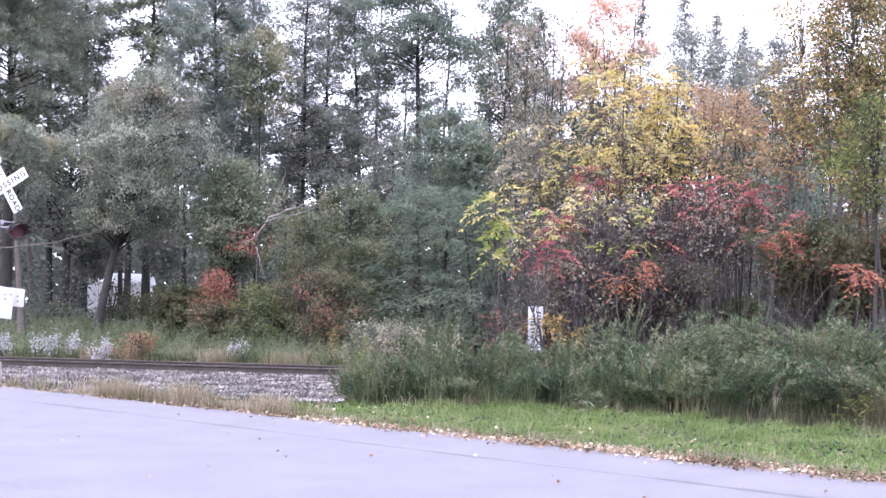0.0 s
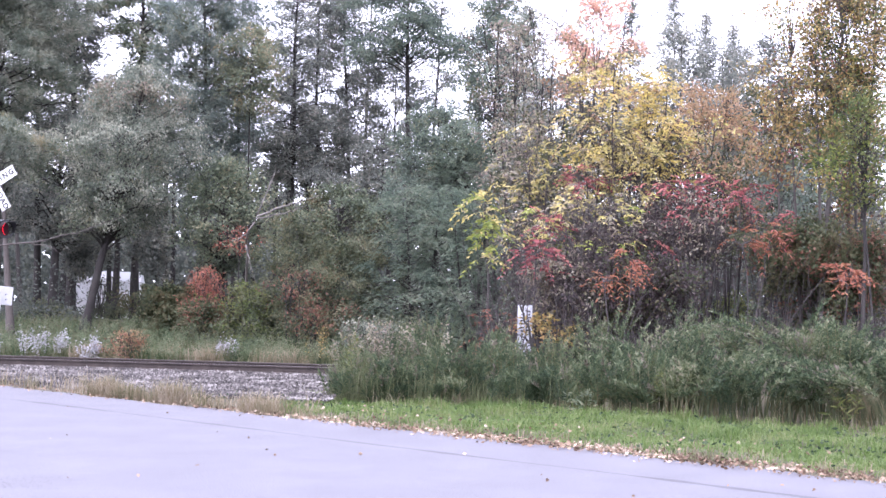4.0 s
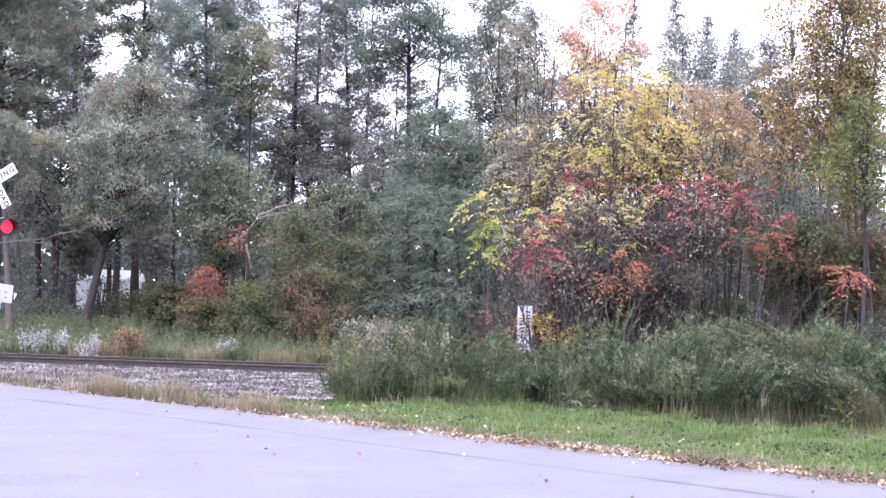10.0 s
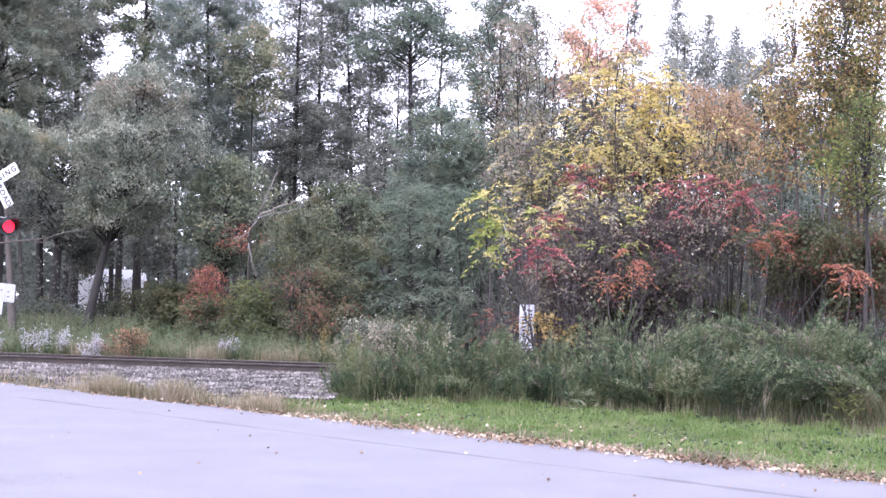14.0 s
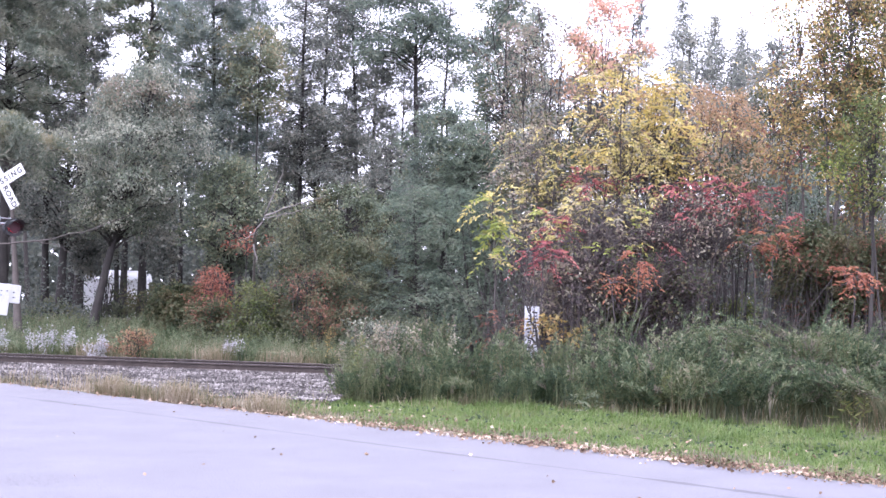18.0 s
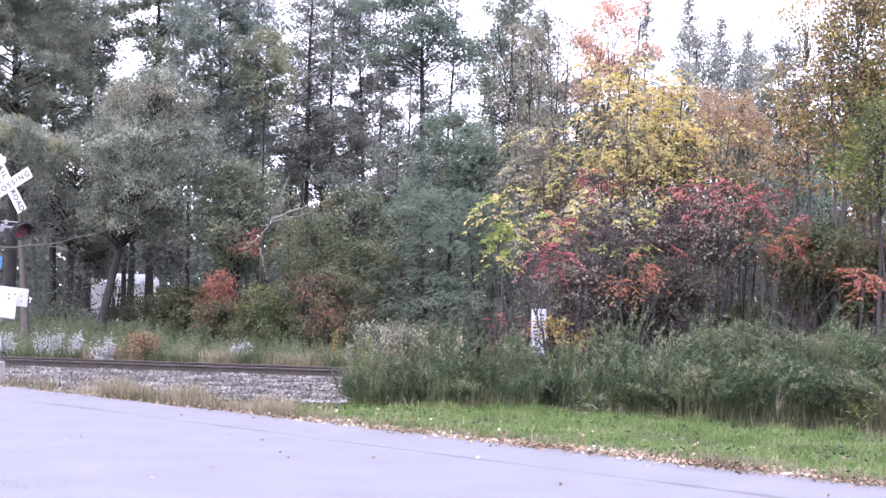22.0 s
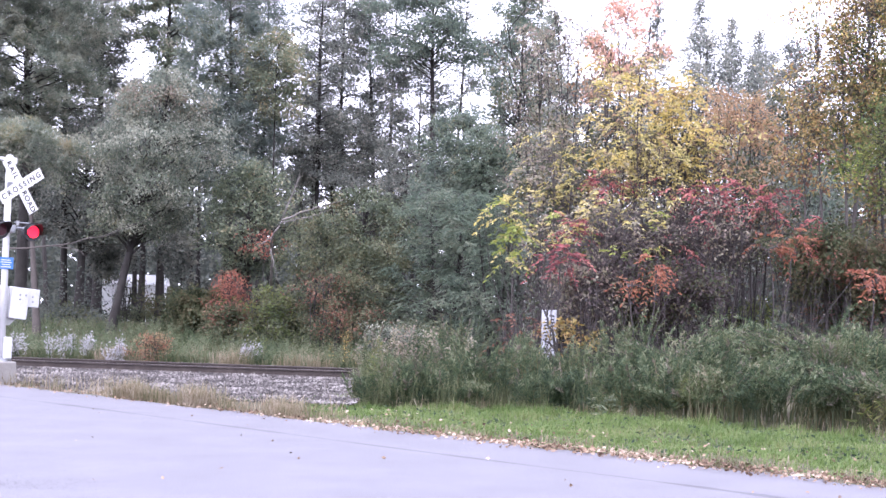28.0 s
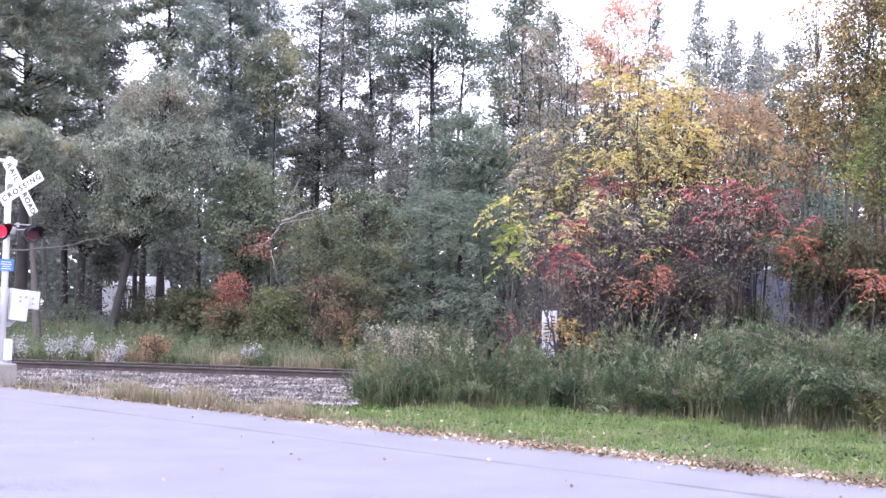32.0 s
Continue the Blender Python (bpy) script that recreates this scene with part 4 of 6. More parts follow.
    tree("sumac_shrub", "slender orange sumac with hanging feathered leaves", 3.58, 22.9, 2.83, 0.40, 2.37, "vase", "sumac_orange", 31, 0.106, 172, form="frond", trunk_r=0.022, limbs=6, stems=2, rise=0.6, jitter=0.05, bark="stem", category="shrub", group="sumacs in the thicket")
    tree("sumac_shrub", "slender crimson sumac with hanging feathered leaves", 4.67, 25.8, 4.39, 0.35, 3.86, "vase", "sumac", 18, 0.115, 173, form="frond", trunk_r=0.022, limbs=6, stems=1, rise=0.6, jitter=0.05, bark="stem", category="shrub", group="sumacs in the thicket")
    tree("sumac_shrub", "slender crimson sumac with hanging feathered leaves", 4.88, 25.3, 3.79, 0.34, 3.27, "vase", "sumac", 18, 0.115, 174, form="frond", trunk_r=0.022, limbs=6, stems=2, rise=0.6, jitter=0.05, bark="stem", category="shrub", group="sumacs in the thicket")
    tree("sumac_shrub", "slender bright pinkish red sumac with hanging feathered leaves", 5.38, 25.3, 4.38, 0.44, 3.86, "vase", "sumac", 18, 0.115, 175, form="frond", trunk_r=0.022, limbs=6, stems=1, rise=0.6, jitter=0.05, bark="stem", category="shrub", group="sumacs in the thicket")
    tree("sumac_shrub", "slender crimson sumac with hanging feathered leaves", 6.07, 25.8, 4.51, 0.35, 3.98, "vase", "sumac", 18, 0.115, 176, form="frond", trunk_r=0.022, limbs=6, stems=2, rise=0.6, jitter=0.05, bark="stem", category="shrub", group="sumacs in the thicket")
    tree("sumac_shrub", "slender crimson sumac with hanging feathered leaves", 6.41, 25.6, 4.20, 0.35, 3.68, "vase", "sumac", 18, 0.115, 177, form="frond", trunk_r=0.022, limbs=6, stems=1, rise=0.6, jitter=0.05, bark="stem", category="shrub", group="sumacs in the thicket")
    tree("sumac_shrub", "slender bright red sumac with hanging feathered leaves", 7.30, 26.3, 5.29, 0.36, 4.75, "vase", "sumac", 18, 0.115, 178, form="frond", trunk_r=0.022, limbs=6, stems=2, rise=0.6, jitter=0.05, bark="stem", category="shrub", group="sumacs in the thicket")
    tree("sumac_shrub", "slender red sumac with hanging feathered leaves", 7.20, 25.0, 3.58, 0.34, 3.07, "vase", "sumac", 24, 0.115, 179, form="frond", trunk_r=0.022, limbs=6, stems=1, rise=0.6, jitter=0.05, bark="stem", category="shrub", group="sumacs in the thicket")
    tree("sumac_shrub", "slender orange sumac with hanging feathered leaves", 6.42, 24.1, 3.32, 0.33, 2.83, "vase", "sumac_orange", 20, 0.106, 180, form="frond", trunk_r=0.022, limbs=6, stems=2, rise=0.6, jitter=0.05, bark="stem", category="shrub", group="sumacs in the thicket")
    tree("sumac_shrub", "slender orange sumac with hanging feathered leaves", 7.30, 21.1, 2.43, 0.29, 2.00, "vase", "sumac_orange", 20, 0.106, 181, form="frond", trunk_r=0.022, limbs=6, stems=1, rise=0.6, jitter=0.05, bark="stem", category="shrub", group="sumacs in the thicket")
    tree("sumac_shrub", "small dull brownish red sumac beside the board", 1.49, 25.0, 1.42, 0.28, 0.92, "vase", "rustleaf", 14, 0.115, 182, form="frond", trunk_r=0.022, limbs=6, stems=2, rise=0.6, jitter=0.05, bark="stem", category="shrub", group="sumacs in the thicket")
    tree("sumac_shrub", "slender dark red sumac with hanging feathered leaves", 2.57, 25.0, 3.54, 0.34, 3.03, "vase", "sumac", 24, 0.115, 183, form="frond", trunk_r=0.022, limbs=6, stems=1, rise=0.6, jitter=0.05, bark="stem", category="shrub", group="sumacs in the thicket")
    tree("thicket_shrub", "faded pinkish shrub in the thicket", 5.46, 25.5, 4.17, 0.93, 2.55, "vase", "faded", 792, 0.085, 184, stems=7, trunk_r=0.022, limbs=40, rise=0.8, jitter=0.1, bark="stem", category="shrub", share=0.6)
    tree("thicket_shrub", "faded shrub with purple stems", 4.01, 25.5, 3.56, 0.93, 1.94, "vase", "purple", 3000, 0.085, 185, stems=7, trunk_r=0.022, limbs=40, rise=0.8, jitter=0.1, bark="stem", category="shrub", share=0.6, also=[("faded", 0.3, 0.2, 1.0)])
    tree("bush", "low yellowing bush by the board", 2.52, 24.0, 1.43, 0.44, 1.00, "dome", "mixed", 500, 0.1, 186, stems=3, trunk_r=0.02, limbs=14, jitter=0.08, category="bush", share=0.6)
    tree("leafy_tree", "thin dark sapling before the white building", -12.74, 49.0, 3.20, 0.56, 2.08, "oval", "dark_green", 720, 0.15, 190, trunk_r=0.06, limbs=12, jitter=0.15, lean=(0.05, 0.0))
    tree("leafy_tree", "thin dark sapling before the white building", -10.95, 48.0, 3.82, 0.65, 2.30, "oval", "dark_green", 800, 0.15, 191, trunk_r=0.05, limbs=12, jitter=0.15, lean=(-0.03, 0.0))
    tree("bush", "dark leafless bush before the white building", -11.94, 47.0, 1.48, 0.96, 0.09, "vase", "olive", 350, 0.112, 192, stems=13, trunk_r=0.02, limbs=18, jitter=0.1, category="bush", share=0.6)
    tree("leafy_tree", "airy dark tree against the sky", 10.90, 52.0, 14.41, 1.77, 7.91, "oval", "dark_green", 4200, 0.15, 193, trunk_r=0.12, limbs=44, jitter=(0.3, 0.3, 0.2), share=0.4)
    tree("leafy_tree", "airy dark tree against the sky", 12.41, 50.0, 13.37, 1.70, 7.69, "oval", "dark_green", 4200, 0.15, 194, trunk_r=0.12, limbs=44, jitter=(0.3, 0.3, 0.2), share=0.4)
    tree("thicket_shrub", "twiggy brown shrub low in the thicket", 2.93, 24.2, 2.76, 0.66, 1.00, "oval", "faded", 825, 0.09, 195, stems=7, trunk_r=0.02, limbs=40, rise=0.8, jitter=0.1, bark="stem", category="shrub", share=0.6, also=[("purple", 1.0, 0.0, 1.0)])
    tree("thicket_shrub", "twiggy purplish shrub low in the thicket", 3.95, 24.4, 2.69, 0.67, 1.02, "oval", "purple", 2200, 0.09, 196, stems=7, trunk_r=0.02, limbs=40, rise=0.8, jitter=0.1, bark="stem", category="shrub", share=0.6, also=[("olive", 0.6, 0.0, 1.0)])
    tree("leafy_tree", "dim young tree beside the white building", -13.22, 48.0, 3.34, 0.70, 1.59, "oval", "dark_green", 2600, 0.15, 197, trunk_r=0.06, limbs=20, jitter=0.16)
    tree("leafy_tree", "dim young tree beside the white building", -10.12, 48.0, 3.84, 0.65, 1.66, "oval", "dark_green", 2400, 0.15, 198, trunk_r=0.06, limbs=20, jitter=0.16)
    tree("bush", "low dim bush hiding the foot of the white building", -10.55, 46.5, 1.07, 0.63, 0.05, "dome", "olive", 900, 0.11, 199, stems=5, trunk_r=0.02, limbs=20, jitter=0.12, category="bush")
    tree("bush", "dull brown-green bush under the red one", -6.08, 35.0, 1.33, 0.57, 0.34, "dome", "olive", 2600, 0.09, 200, stems=5, trunk_r=0.02, limbs=26, jitter=0.08, category="bush", also=[("rustleaf", 0.25, 0.2, 1.0)])
    tree("leafy_tree", "dim olive tree behind the yellow ones", 3.13, 36.0, 6.50, 0.98, 3.72, "oval", "olive", 5200, 0.11, 201, trunk_r=0.07, limbs=36, jitter=0.14, stems=2)
    tree("leafy_tree", "thin dark-stemmed sapling in the thicket", 3.13, 28.0, 5.41, 0.57, 4.01, "column", "yellowgreen", 520, 0.1, 203, trunk_r=0.05, limbs=20, rise=0.8, stems=2, jitter=0.1, share=0.5, also=[("purple", 0.6, 0.0, 0.7)])
    tree("leafy_tree", "thin dark-stemmed sapling in the thicket", 4.49, 27.0, 6.03, 0.55, 3.95, "column", "yellowgreen", 520, 0.1, 204, trunk_r=0.05, limbs=20, rise=0.8, stems=2, jitter=0.1, share=0.5, also=[("purple", 0.6, 0.0, 0.7)])
    tree("leafy_tree", "thin dark-stemmed sapling in the thicket", 5.36, 28.0, 5.72, 0.57, 4.06, "column", "yellowgreen", 520, 0.1, 205, trunk_r=0.05, limbs=20, rise=0.8, stems=2, jitter=0.1, share=0.5, also=[("purple", 0.6, 0.0, 0.7)])
    tree("leafy_tree", "thin dark-stemmed sapling in the thicket", 6.12, 28.0, 6.11, 0.57, 4.08, "column", "yellowgreen", 520, 0.1, 206, trunk_r=0.05, limbs=20, rise=0.8, stems=2, jitter=0.1, share=0.5, also=[("purple", 0.6, 0.0, 0.7)])
    tree("leafy_tree", "tall thin tree, almost bare of leaves", 3.02, 33.0, 10.30, 0.72, 4.90, "vase", "faded", 900, 0.09, 207, trunk_r=0.06, limbs=46, rise=1.4, stems=4, jitter=0.12, share=0.5, also=[("purple", 0.5, 0.0, 1.0)])
    tree("leafy_tree", "tall thin tree, almost bare of leaves", 3.88, 34.0, 10.92, 0.74, 5.05, "vase", "faded", 900, 0.09, 208, trunk_r=0.06, limbs=46, rise=1.4, stems=4, jitter=0.12, share=0.5, also=[("purple", 0.5, 0.0, 1.0)])


# ---- railway ----
def bezier(p0, p1, p2, p3, n):
    t = np.linspace(0, 1, n)[:, None]
    p0, p1, p2, p3 = (np.array(p, float) for p in (p0, p1, p2, p3))
    return p0 * (1 - t) ** 3 + 3 * p1 * t * (1 - t) ** 2 + 3 * p2 * t ** 2 * (1 - t) + p3 * t ** 3


HEAD = 0.15  # the rail's top by the crossing
FAR_HEAD = -0.10  # and on the straight beyond the curve
RUN = np.array([-0.643, -0.766])  # the way the locomotive runs
SPOT = np.array([9.5, 41.5])  # the nose's place at 31.6 s
PACE = 8.7


def track_line():
    near = np.array([(-70.0, 45.16), (-2.2, 27.8)])
    a = near[0] + (near[1] - near[0]) * np.linspace(0, 1, 90)[:-1, None]
    b = bezier(near[1], (1.6, 26.9), (3.0, 33.8), SPOT + 3.6 * RUN, 40)[:-1]
    c = SPOT + np.linspace(3.6, -330, 180)[:, None] * RUN
    return np.concatenate([a, b, c])


def build_track():
    line = track_line()
    d = unit(np.gradient(line, axis=0))
    side = np.stack([-d[:, 1], d[:, 0]], -1)
    top = empty("railway_track", Matrix.Identity(4), "single railway track with rusty rails on wooden ties in grey ballast", "railway track")
    tagged(top, kind="structure")
    prof = np.array([(-0.07, 0), (0.07, 0), (0.07, 0.015), (0.012, 0.035), (0.012, 0.125), (0.036, 0.135), (0.036, 0.165),
                     (0.026, 0.17), (-0.026, 0.17), (-0.036, 0.165), (-0.036, 0.135), (-0.012, 0.125), (-0.012, 0.035), (-0.07, 0.015)])
    m = len(prof)
    rise = HEAD + (FAR_HEAD - HEAD) * smoothstep(27.8, 37.0, line[:, 1]) * (np.arange(len(line)) > 89)
    for off in (-0.7535, 0.7535):
        c = line + side * off
        V = np.concatenate([np.c_[c + side * u, rise - 0.17 + h] for u, h in prof])
        n = len(c)
        i = np.arange(n - 1)
        F, idx = [], []
        for k in range(m):
            q = (k + 1) % m
            F.append(np.stack([k * n + i, k * n + i + 1, q * n + i + 1, q * n + i], -1))
            idx += [1 if k in (6, 7, 8) else 0] * (n - 1)
        under(new("rail", mesh_of("rail", V, [np.concatenate(F)], [M["rust"], M["railtop"]], idx)), top, "rusty brown steel rail with a worn head")
    seg = np.concatenate([[0], np.cumsum(np.linalg.norm(np.diff(line, axis=0), axis=1))])
    start = float(np.interp(-16.0, line[:89, 0], seg[:89]))
    bm = box(2.6, 0.22, 0.17, bevel=0.012)
    me = bpy.data.meshes.new("tie")
    bm.to_mesh(me)
    bm.free()
    me.materials.append(M["tie"])
    for k in range(110):
        s = start + k * 0.52
        p = np.array([np.interp(s, seg, line[:, j]) for j in (0, 1)])
        q = np.array([np.interp(s + 0.1, seg, line[:, j]) for j in (0, 1)])
        ob = under(new("tie", me), top)
        ob.matrix_basis = pose(p[0], p[1], float(np.interp(s, seg, rise)) - 0.17 - 0.09, 0, 0, math.degrees(math.atan2(q[1] - p[1], q[0] - p[0])) + 90)
    # the ballast bed and its stones
    near = line[:88]
    w = np.stack([np.full(len(near), 1.9), np.full(len(near), 8.5)], -1)
    strip("ballast_bed", near, w, "gravel_bed", -0.035, "grey crushed stone spread beside the track", "gravel")
    rng = np.random.default_rng(11)
    n = 34000
    x = rng.uniform(-13, 0.5, n)
    back = -10.5 * rng.power(1.4, n) + 1.8
    y = 27.8 - 0.256 * (x + 2.2) + back / 0.969
    keep = (x + y > 14.6 + rng.uniform(0, 1.2, n)) & ~((x > -1.3) & (y < 24))
    x, y = x[keep], y[keep]
    r = rng.uniform(0.014, 0.033, len(x))
    octa = np.array([(1, 0, 0), (0, 1, 0), (-1, 0, 0), (0, -1, 0), (0, 0, 1), (0, 0, -1)], float)
    tri = np.array([(0, 1, 4), (1, 2, 4), (2, 3, 4), (3, 0, 4), (1, 0, 5), (2, 1, 5), (3, 2, 5), (0, 3, 5)])
    V = octa[None] * r[:, None, None] * rng.uniform(0.6, 1.35, (len(x), 6, 1)) + rng.normal(0, 0.006, (len(x), 6, 3))
    V += np.stack([x, y, -0.03 + r * 0.4 + 0.02 * rng.uniform(0, 1, len(x))], -1)[:, None]
    F = tri[None] + (np.arange(len(x)) * 6)[:, None, None]
    tagged(new("ballast_stones", mesh_of("ballast_stones", V.reshape(-1, 3), [F.reshape(-1, 3)], [M["stone"]])),
           "loose grey and white crushed ballast stones", "gravel", kind="stuff")


# ---- grass, weeds and litter ----
def blades(P, height, width, rng, bend=0.35):
    n = len(P)
    az = rng.uniform(0, 2 * np.pi, n)
    out = np.stack([np.cos(az), np.sin(az), np.zeros(n)], -1)
    s = np.stack([-np.sin(az), np.cos(az), np.zeros(n)], -1)
    h = np.broadcast_to(height, n)[:, None]
    w = np.broadcast_to(width, n)[:, None] / 2
    b = (bend * rng.uniform(0.1, 1.3, n))[:, None]
    up = np.array([0, 0, 1.0])
    mid = P + up * h * 0.6 + out * h * b * 0.35
    tip = P + up * h * (1 - 0.3 * b) + out * h * b
    V = np.stack([P - s * w, P + s * w, mid + s * w * 0.7, mid - s * w * 0.7, tip], 1).reshape(-1, 3)
    k = np.arange(n) * 5
    return V, np.stack([k, k + 1, k + 2, k + 3], -1), np.stack([k + 3, k + 2, k + 4], -1)


def stuff(name, V, F, mat, label, category, mats=None, idx=None):
    return tagged(new(name, mesh_of(name, V, F, mats or [M[mat]], idx)), label, category, kind="stuff")


def on_ground(x, y, lift=-0.02):
    return np.stack([x, y, ground(x, y) + lift], -1)


WEED_FRONT = [(-1.75, 20.6), (-1.25, 19.5), (1.85, 18.9), (3.6, 17.8), (5.3, 16.5), (8.0, 15.0)]


def weed_front(x):
    return np.interp(x, [p[0] for p in WEED_FRONT], [p[1] for p in WEED_FRONT])


def build_grass():
    rng = np.random.default_rng(21)
    # the mown verge between the road and the weeds
    n = 80000
    s = rng.uniform(-1.5, 17.5, n)
    c = rng.power(1.0, n) * 5.2 + 0.03
    xy = EDGE + s[:, None] * ALONG + c[:, None] * ACROSS
    x, y = xy[:, 0], xy[:, 1]
    keep = (y < weed_front(x) + 0.8) & (x > -1.7 + rng.normal(0, 0.4, n)) & (rng.uniform(0, 1, n) < np.clip(c / 0.55, 0.12, 1))
    x, y, c = x[keep], y[keep], c[keep]
    P = on_ground(x, y)
    patch = np.array([noise.noise((a * 0.9, b * 0.9, 0)) for a, b in zip(x, y)])
    tuft = np.array([noise.noise((a * 3.1, b * 3.1, 4)) for a, b in zip(x, y)])
    h = rng.uniform(0.03, 0.10, len(x)) * (1 + 0.8 * patch + 0.9 * np.maximum(tuft, -0.3)) * np.clip(0.45 + c * 0.35, 0.45, 1.3)
    V, q, t = blades(P, h, rng.uniform(0.006, 0.014, len(x)), rng, 1.5)
    stuff("verge_grass", V, [q, t], "grass", "short green grass of the road verge", "grass")
    # small broad leaves low in the verge
    n = 3200
    s = rng.uniform(0, 17.5, n)
    xy = EDGE + s[:, None] * ALONG + (rng.power(1.2, n) * 5 + 0.25)[:, None] * ACROSS
    spots = np.array([noise.noise((a * 1.3, b * 1.3, 5)) for a, b in xy])
    xy = xy[(spots > 0.0) & (xy[:, 1] < weed_front(xy[:, 0]) + 0.3)]
    P = on_ground(xy[:, 0], xy[:, 1]) + np.array([0, 0, 0.05]) + rng.uniform(0, 0.06, (len(xy), 1)) * np.array([0, 0, 1])
    V, F = leaf_quads(P, rng.normal(0, 1, (len(P), 3)) * np.array([1, 1, 0.4]), rng.uniform(0.03, 0.08, len(P)), 0.03, rng)
    stuff("verge_herbs", V, [F], "weed", "small broad-leaved herbs in the verge", "grass")
    # dry grass along the gravel and among the green
    n = 30000
    s = rng.uniform(-9, 16, n)
    c = np.abs(rng.normal(0.1, 0.38, n)) + 0.04
    xy = EDGE + s[:, None] * ALONG + c[:, None] * ACROSS
    tuft = np.array([noise.noise((a * 1.6, b * 1.6, 9)) for a, b in xy])
    keep = ((s < 3.6) | (rng.uniform(0, 1, n) < 0.28)) & (tuft + rng.normal(0, 0.15, n) > 0.02) & (rng.uniform(0, 1, n) < np.interp(s, [-4, -2, -0.5], [0.15, 0.3, 1.0]))
    xy = xy[keep]
    tall = np.where(s[keep] < 3.6, rng.uniform(0.08, 0.40, len(xy)) * np.clip(0.8 + tuft[keep], 0.5, 1.3), rng.uniform(0.05, 0.14, len(xy)))
    V, q, t = blades(on_ground(xy[:, 0], xy[:, 1]), tall, rng.uniform(0.006, 0.012, len(xy)), rng, 1.0)
    stuff("dry_grass", V, [q, t], "drygrass", "straw-coloured dry grass along the road's edge", "grass")
    # seed stalks at the foot of the weeds
    n = 520
    x = rng.uniform(-1.6, 7.8, n)
    y = weed_front(x) + rng.normal(-0.05, 0.22, n)
    V, q, t = blades(on_ground(x, y), rng.uniform(0.12, 0.36, n), rng.uniform(0.004, 0.007, n), rng, 0.9)
    stuff("seed_grass", V, [q, t], "drygrass", "thin dry seed stalks before the weeds", "grass")
    n = 6500
    x = rng.uniform(-1.7, 7.8, n)
    y = weed_front(x) + rng.normal(-0.10, 0.24, n)
    clump = np.array([noise.noise((a * 2.2, c * 2.2, 11)) for a, c in zip(x, y)])
    V, q, t = blades(on_ground(x, y), rng.uniform(0.05, 0.19, n) * np.clip(0.8 + 1.3 * clump, 0.3, 1.6), rng.uniform(0.006, 0.012, n), rng, 1.1)
    stuff("tall_grass", V, [q, t], "grass", "longer green grass at the foot of the weeds", "grass")
    # taller weeds among the bank's grass
    n = 3000
    x = rng.uniform(-15, 1, n)
    g = rng.power(0.9, n) * 6.5 + 1.8
    _, _, (V, F) = stalks(x, 27.8 - 0.256 * (x + 2.2) + g / 0.969, rng.uniform(0.25, 0.75, n), rng, 22, 0.10)
    stuff("bank_weeds", V, [F], "plume", "grey-green weeds on the bank behind the rails", "weeds")
    # rough grass on the bank behind the rails
    n = 27000
    x = rng.uniform(-17, 2, n)
    g = rng.power(0.8, n) * 9.5 + 1.7
    y = 27.8 - 0.256 * (x + 2.2) + g / 0.969
    h = rng.uniform(0.18, 0.52, n) * np.clip(1.25 - g / 16, 0.5, 1.2)
    V, q, t = blades(on_ground(x, y), h, rng.uniform(0.012, 0.026, n), rng, 1.0)
    stuff("bank_grass", V, [q, t], "bankgrass", "rough green and straw grass on the bank behind the rails", "grass")
    n = 9000
    x = rng.uniform(-8.6, -1, n)
    y = 27.8 - 0.256 * (x + 2.2) + 1.3 + 2.6 * rng.power(0.7, n)
    tuft = np.array([noise.noise((a * 0.9, c * 0.9, 3)) for a, c in zip(x, y)])
    keep = tuft + rng.normal(0, 0.1, n) > 0.22
    x, y, n = x[keep], y[keep], int(keep.sum())
    V, q, t = blades(on_ground(x, y), rng.uniform(0.25, 0.66, n), rng.uniform(0.008, 0.016, n), rng, 0.8)
    stuff("pale_grass", V, [q, t], "drygrass", "bleached tufts of grass by the far rail", "grass")


def stalks(x, y, h, rng, leaves, length, lean=0.18, bow=None, wide=0.2):
    """Leafy stalks: the leaves spiral up a leaning stem and grow shorter to the top."""
    n = len(x)
    P = on_ground(x, y)
    tip = P + np.stack([rng.normal(0, lean, n) * h, rng.normal(0, lean, n) * h, h], -1)
    if bow is not None:
        tip[:, :2] += bow * h[:, None]
    f = np.sqrt(rng.uniform(0.04, 1, (n, leaves)))
    at = P[:, None] + (tip - P)[:, None] * f[..., None]
    a = rng.uniform(0, 2 * np.pi, (n, leaves))
    d = np.stack([np.cos(a), np.sin(a), 0.85 - 0.95 * rng.uniform(0, 1, (n, leaves))], -1)
    L = length * (1.25 - 0.75 * f) * rng.uniform(0.7, 1.2, (n, leaves))
    return P, tip, leaf_quads(at.reshape(-1, 3), d.reshape(-1, 3), L.ravel(), L.ravel() * wide, rng, 0.1)


def arching(P, h, lean, bow, f):
    """Points at the parts f of stems that rise, lean and bend over towards their tips."""
    flat = (lean[:, None] * f[..., None] + bow[:, None] * f[..., None] ** 2.6) * h[:, None, None]
    up = h[:, None] * f * (1 - 0.22 * np.linalg.norm(bow, axis=1)[:, None] * f ** 2.6)
    return P[:, None] + np.concatenate([flat, up[..., None]], -1)


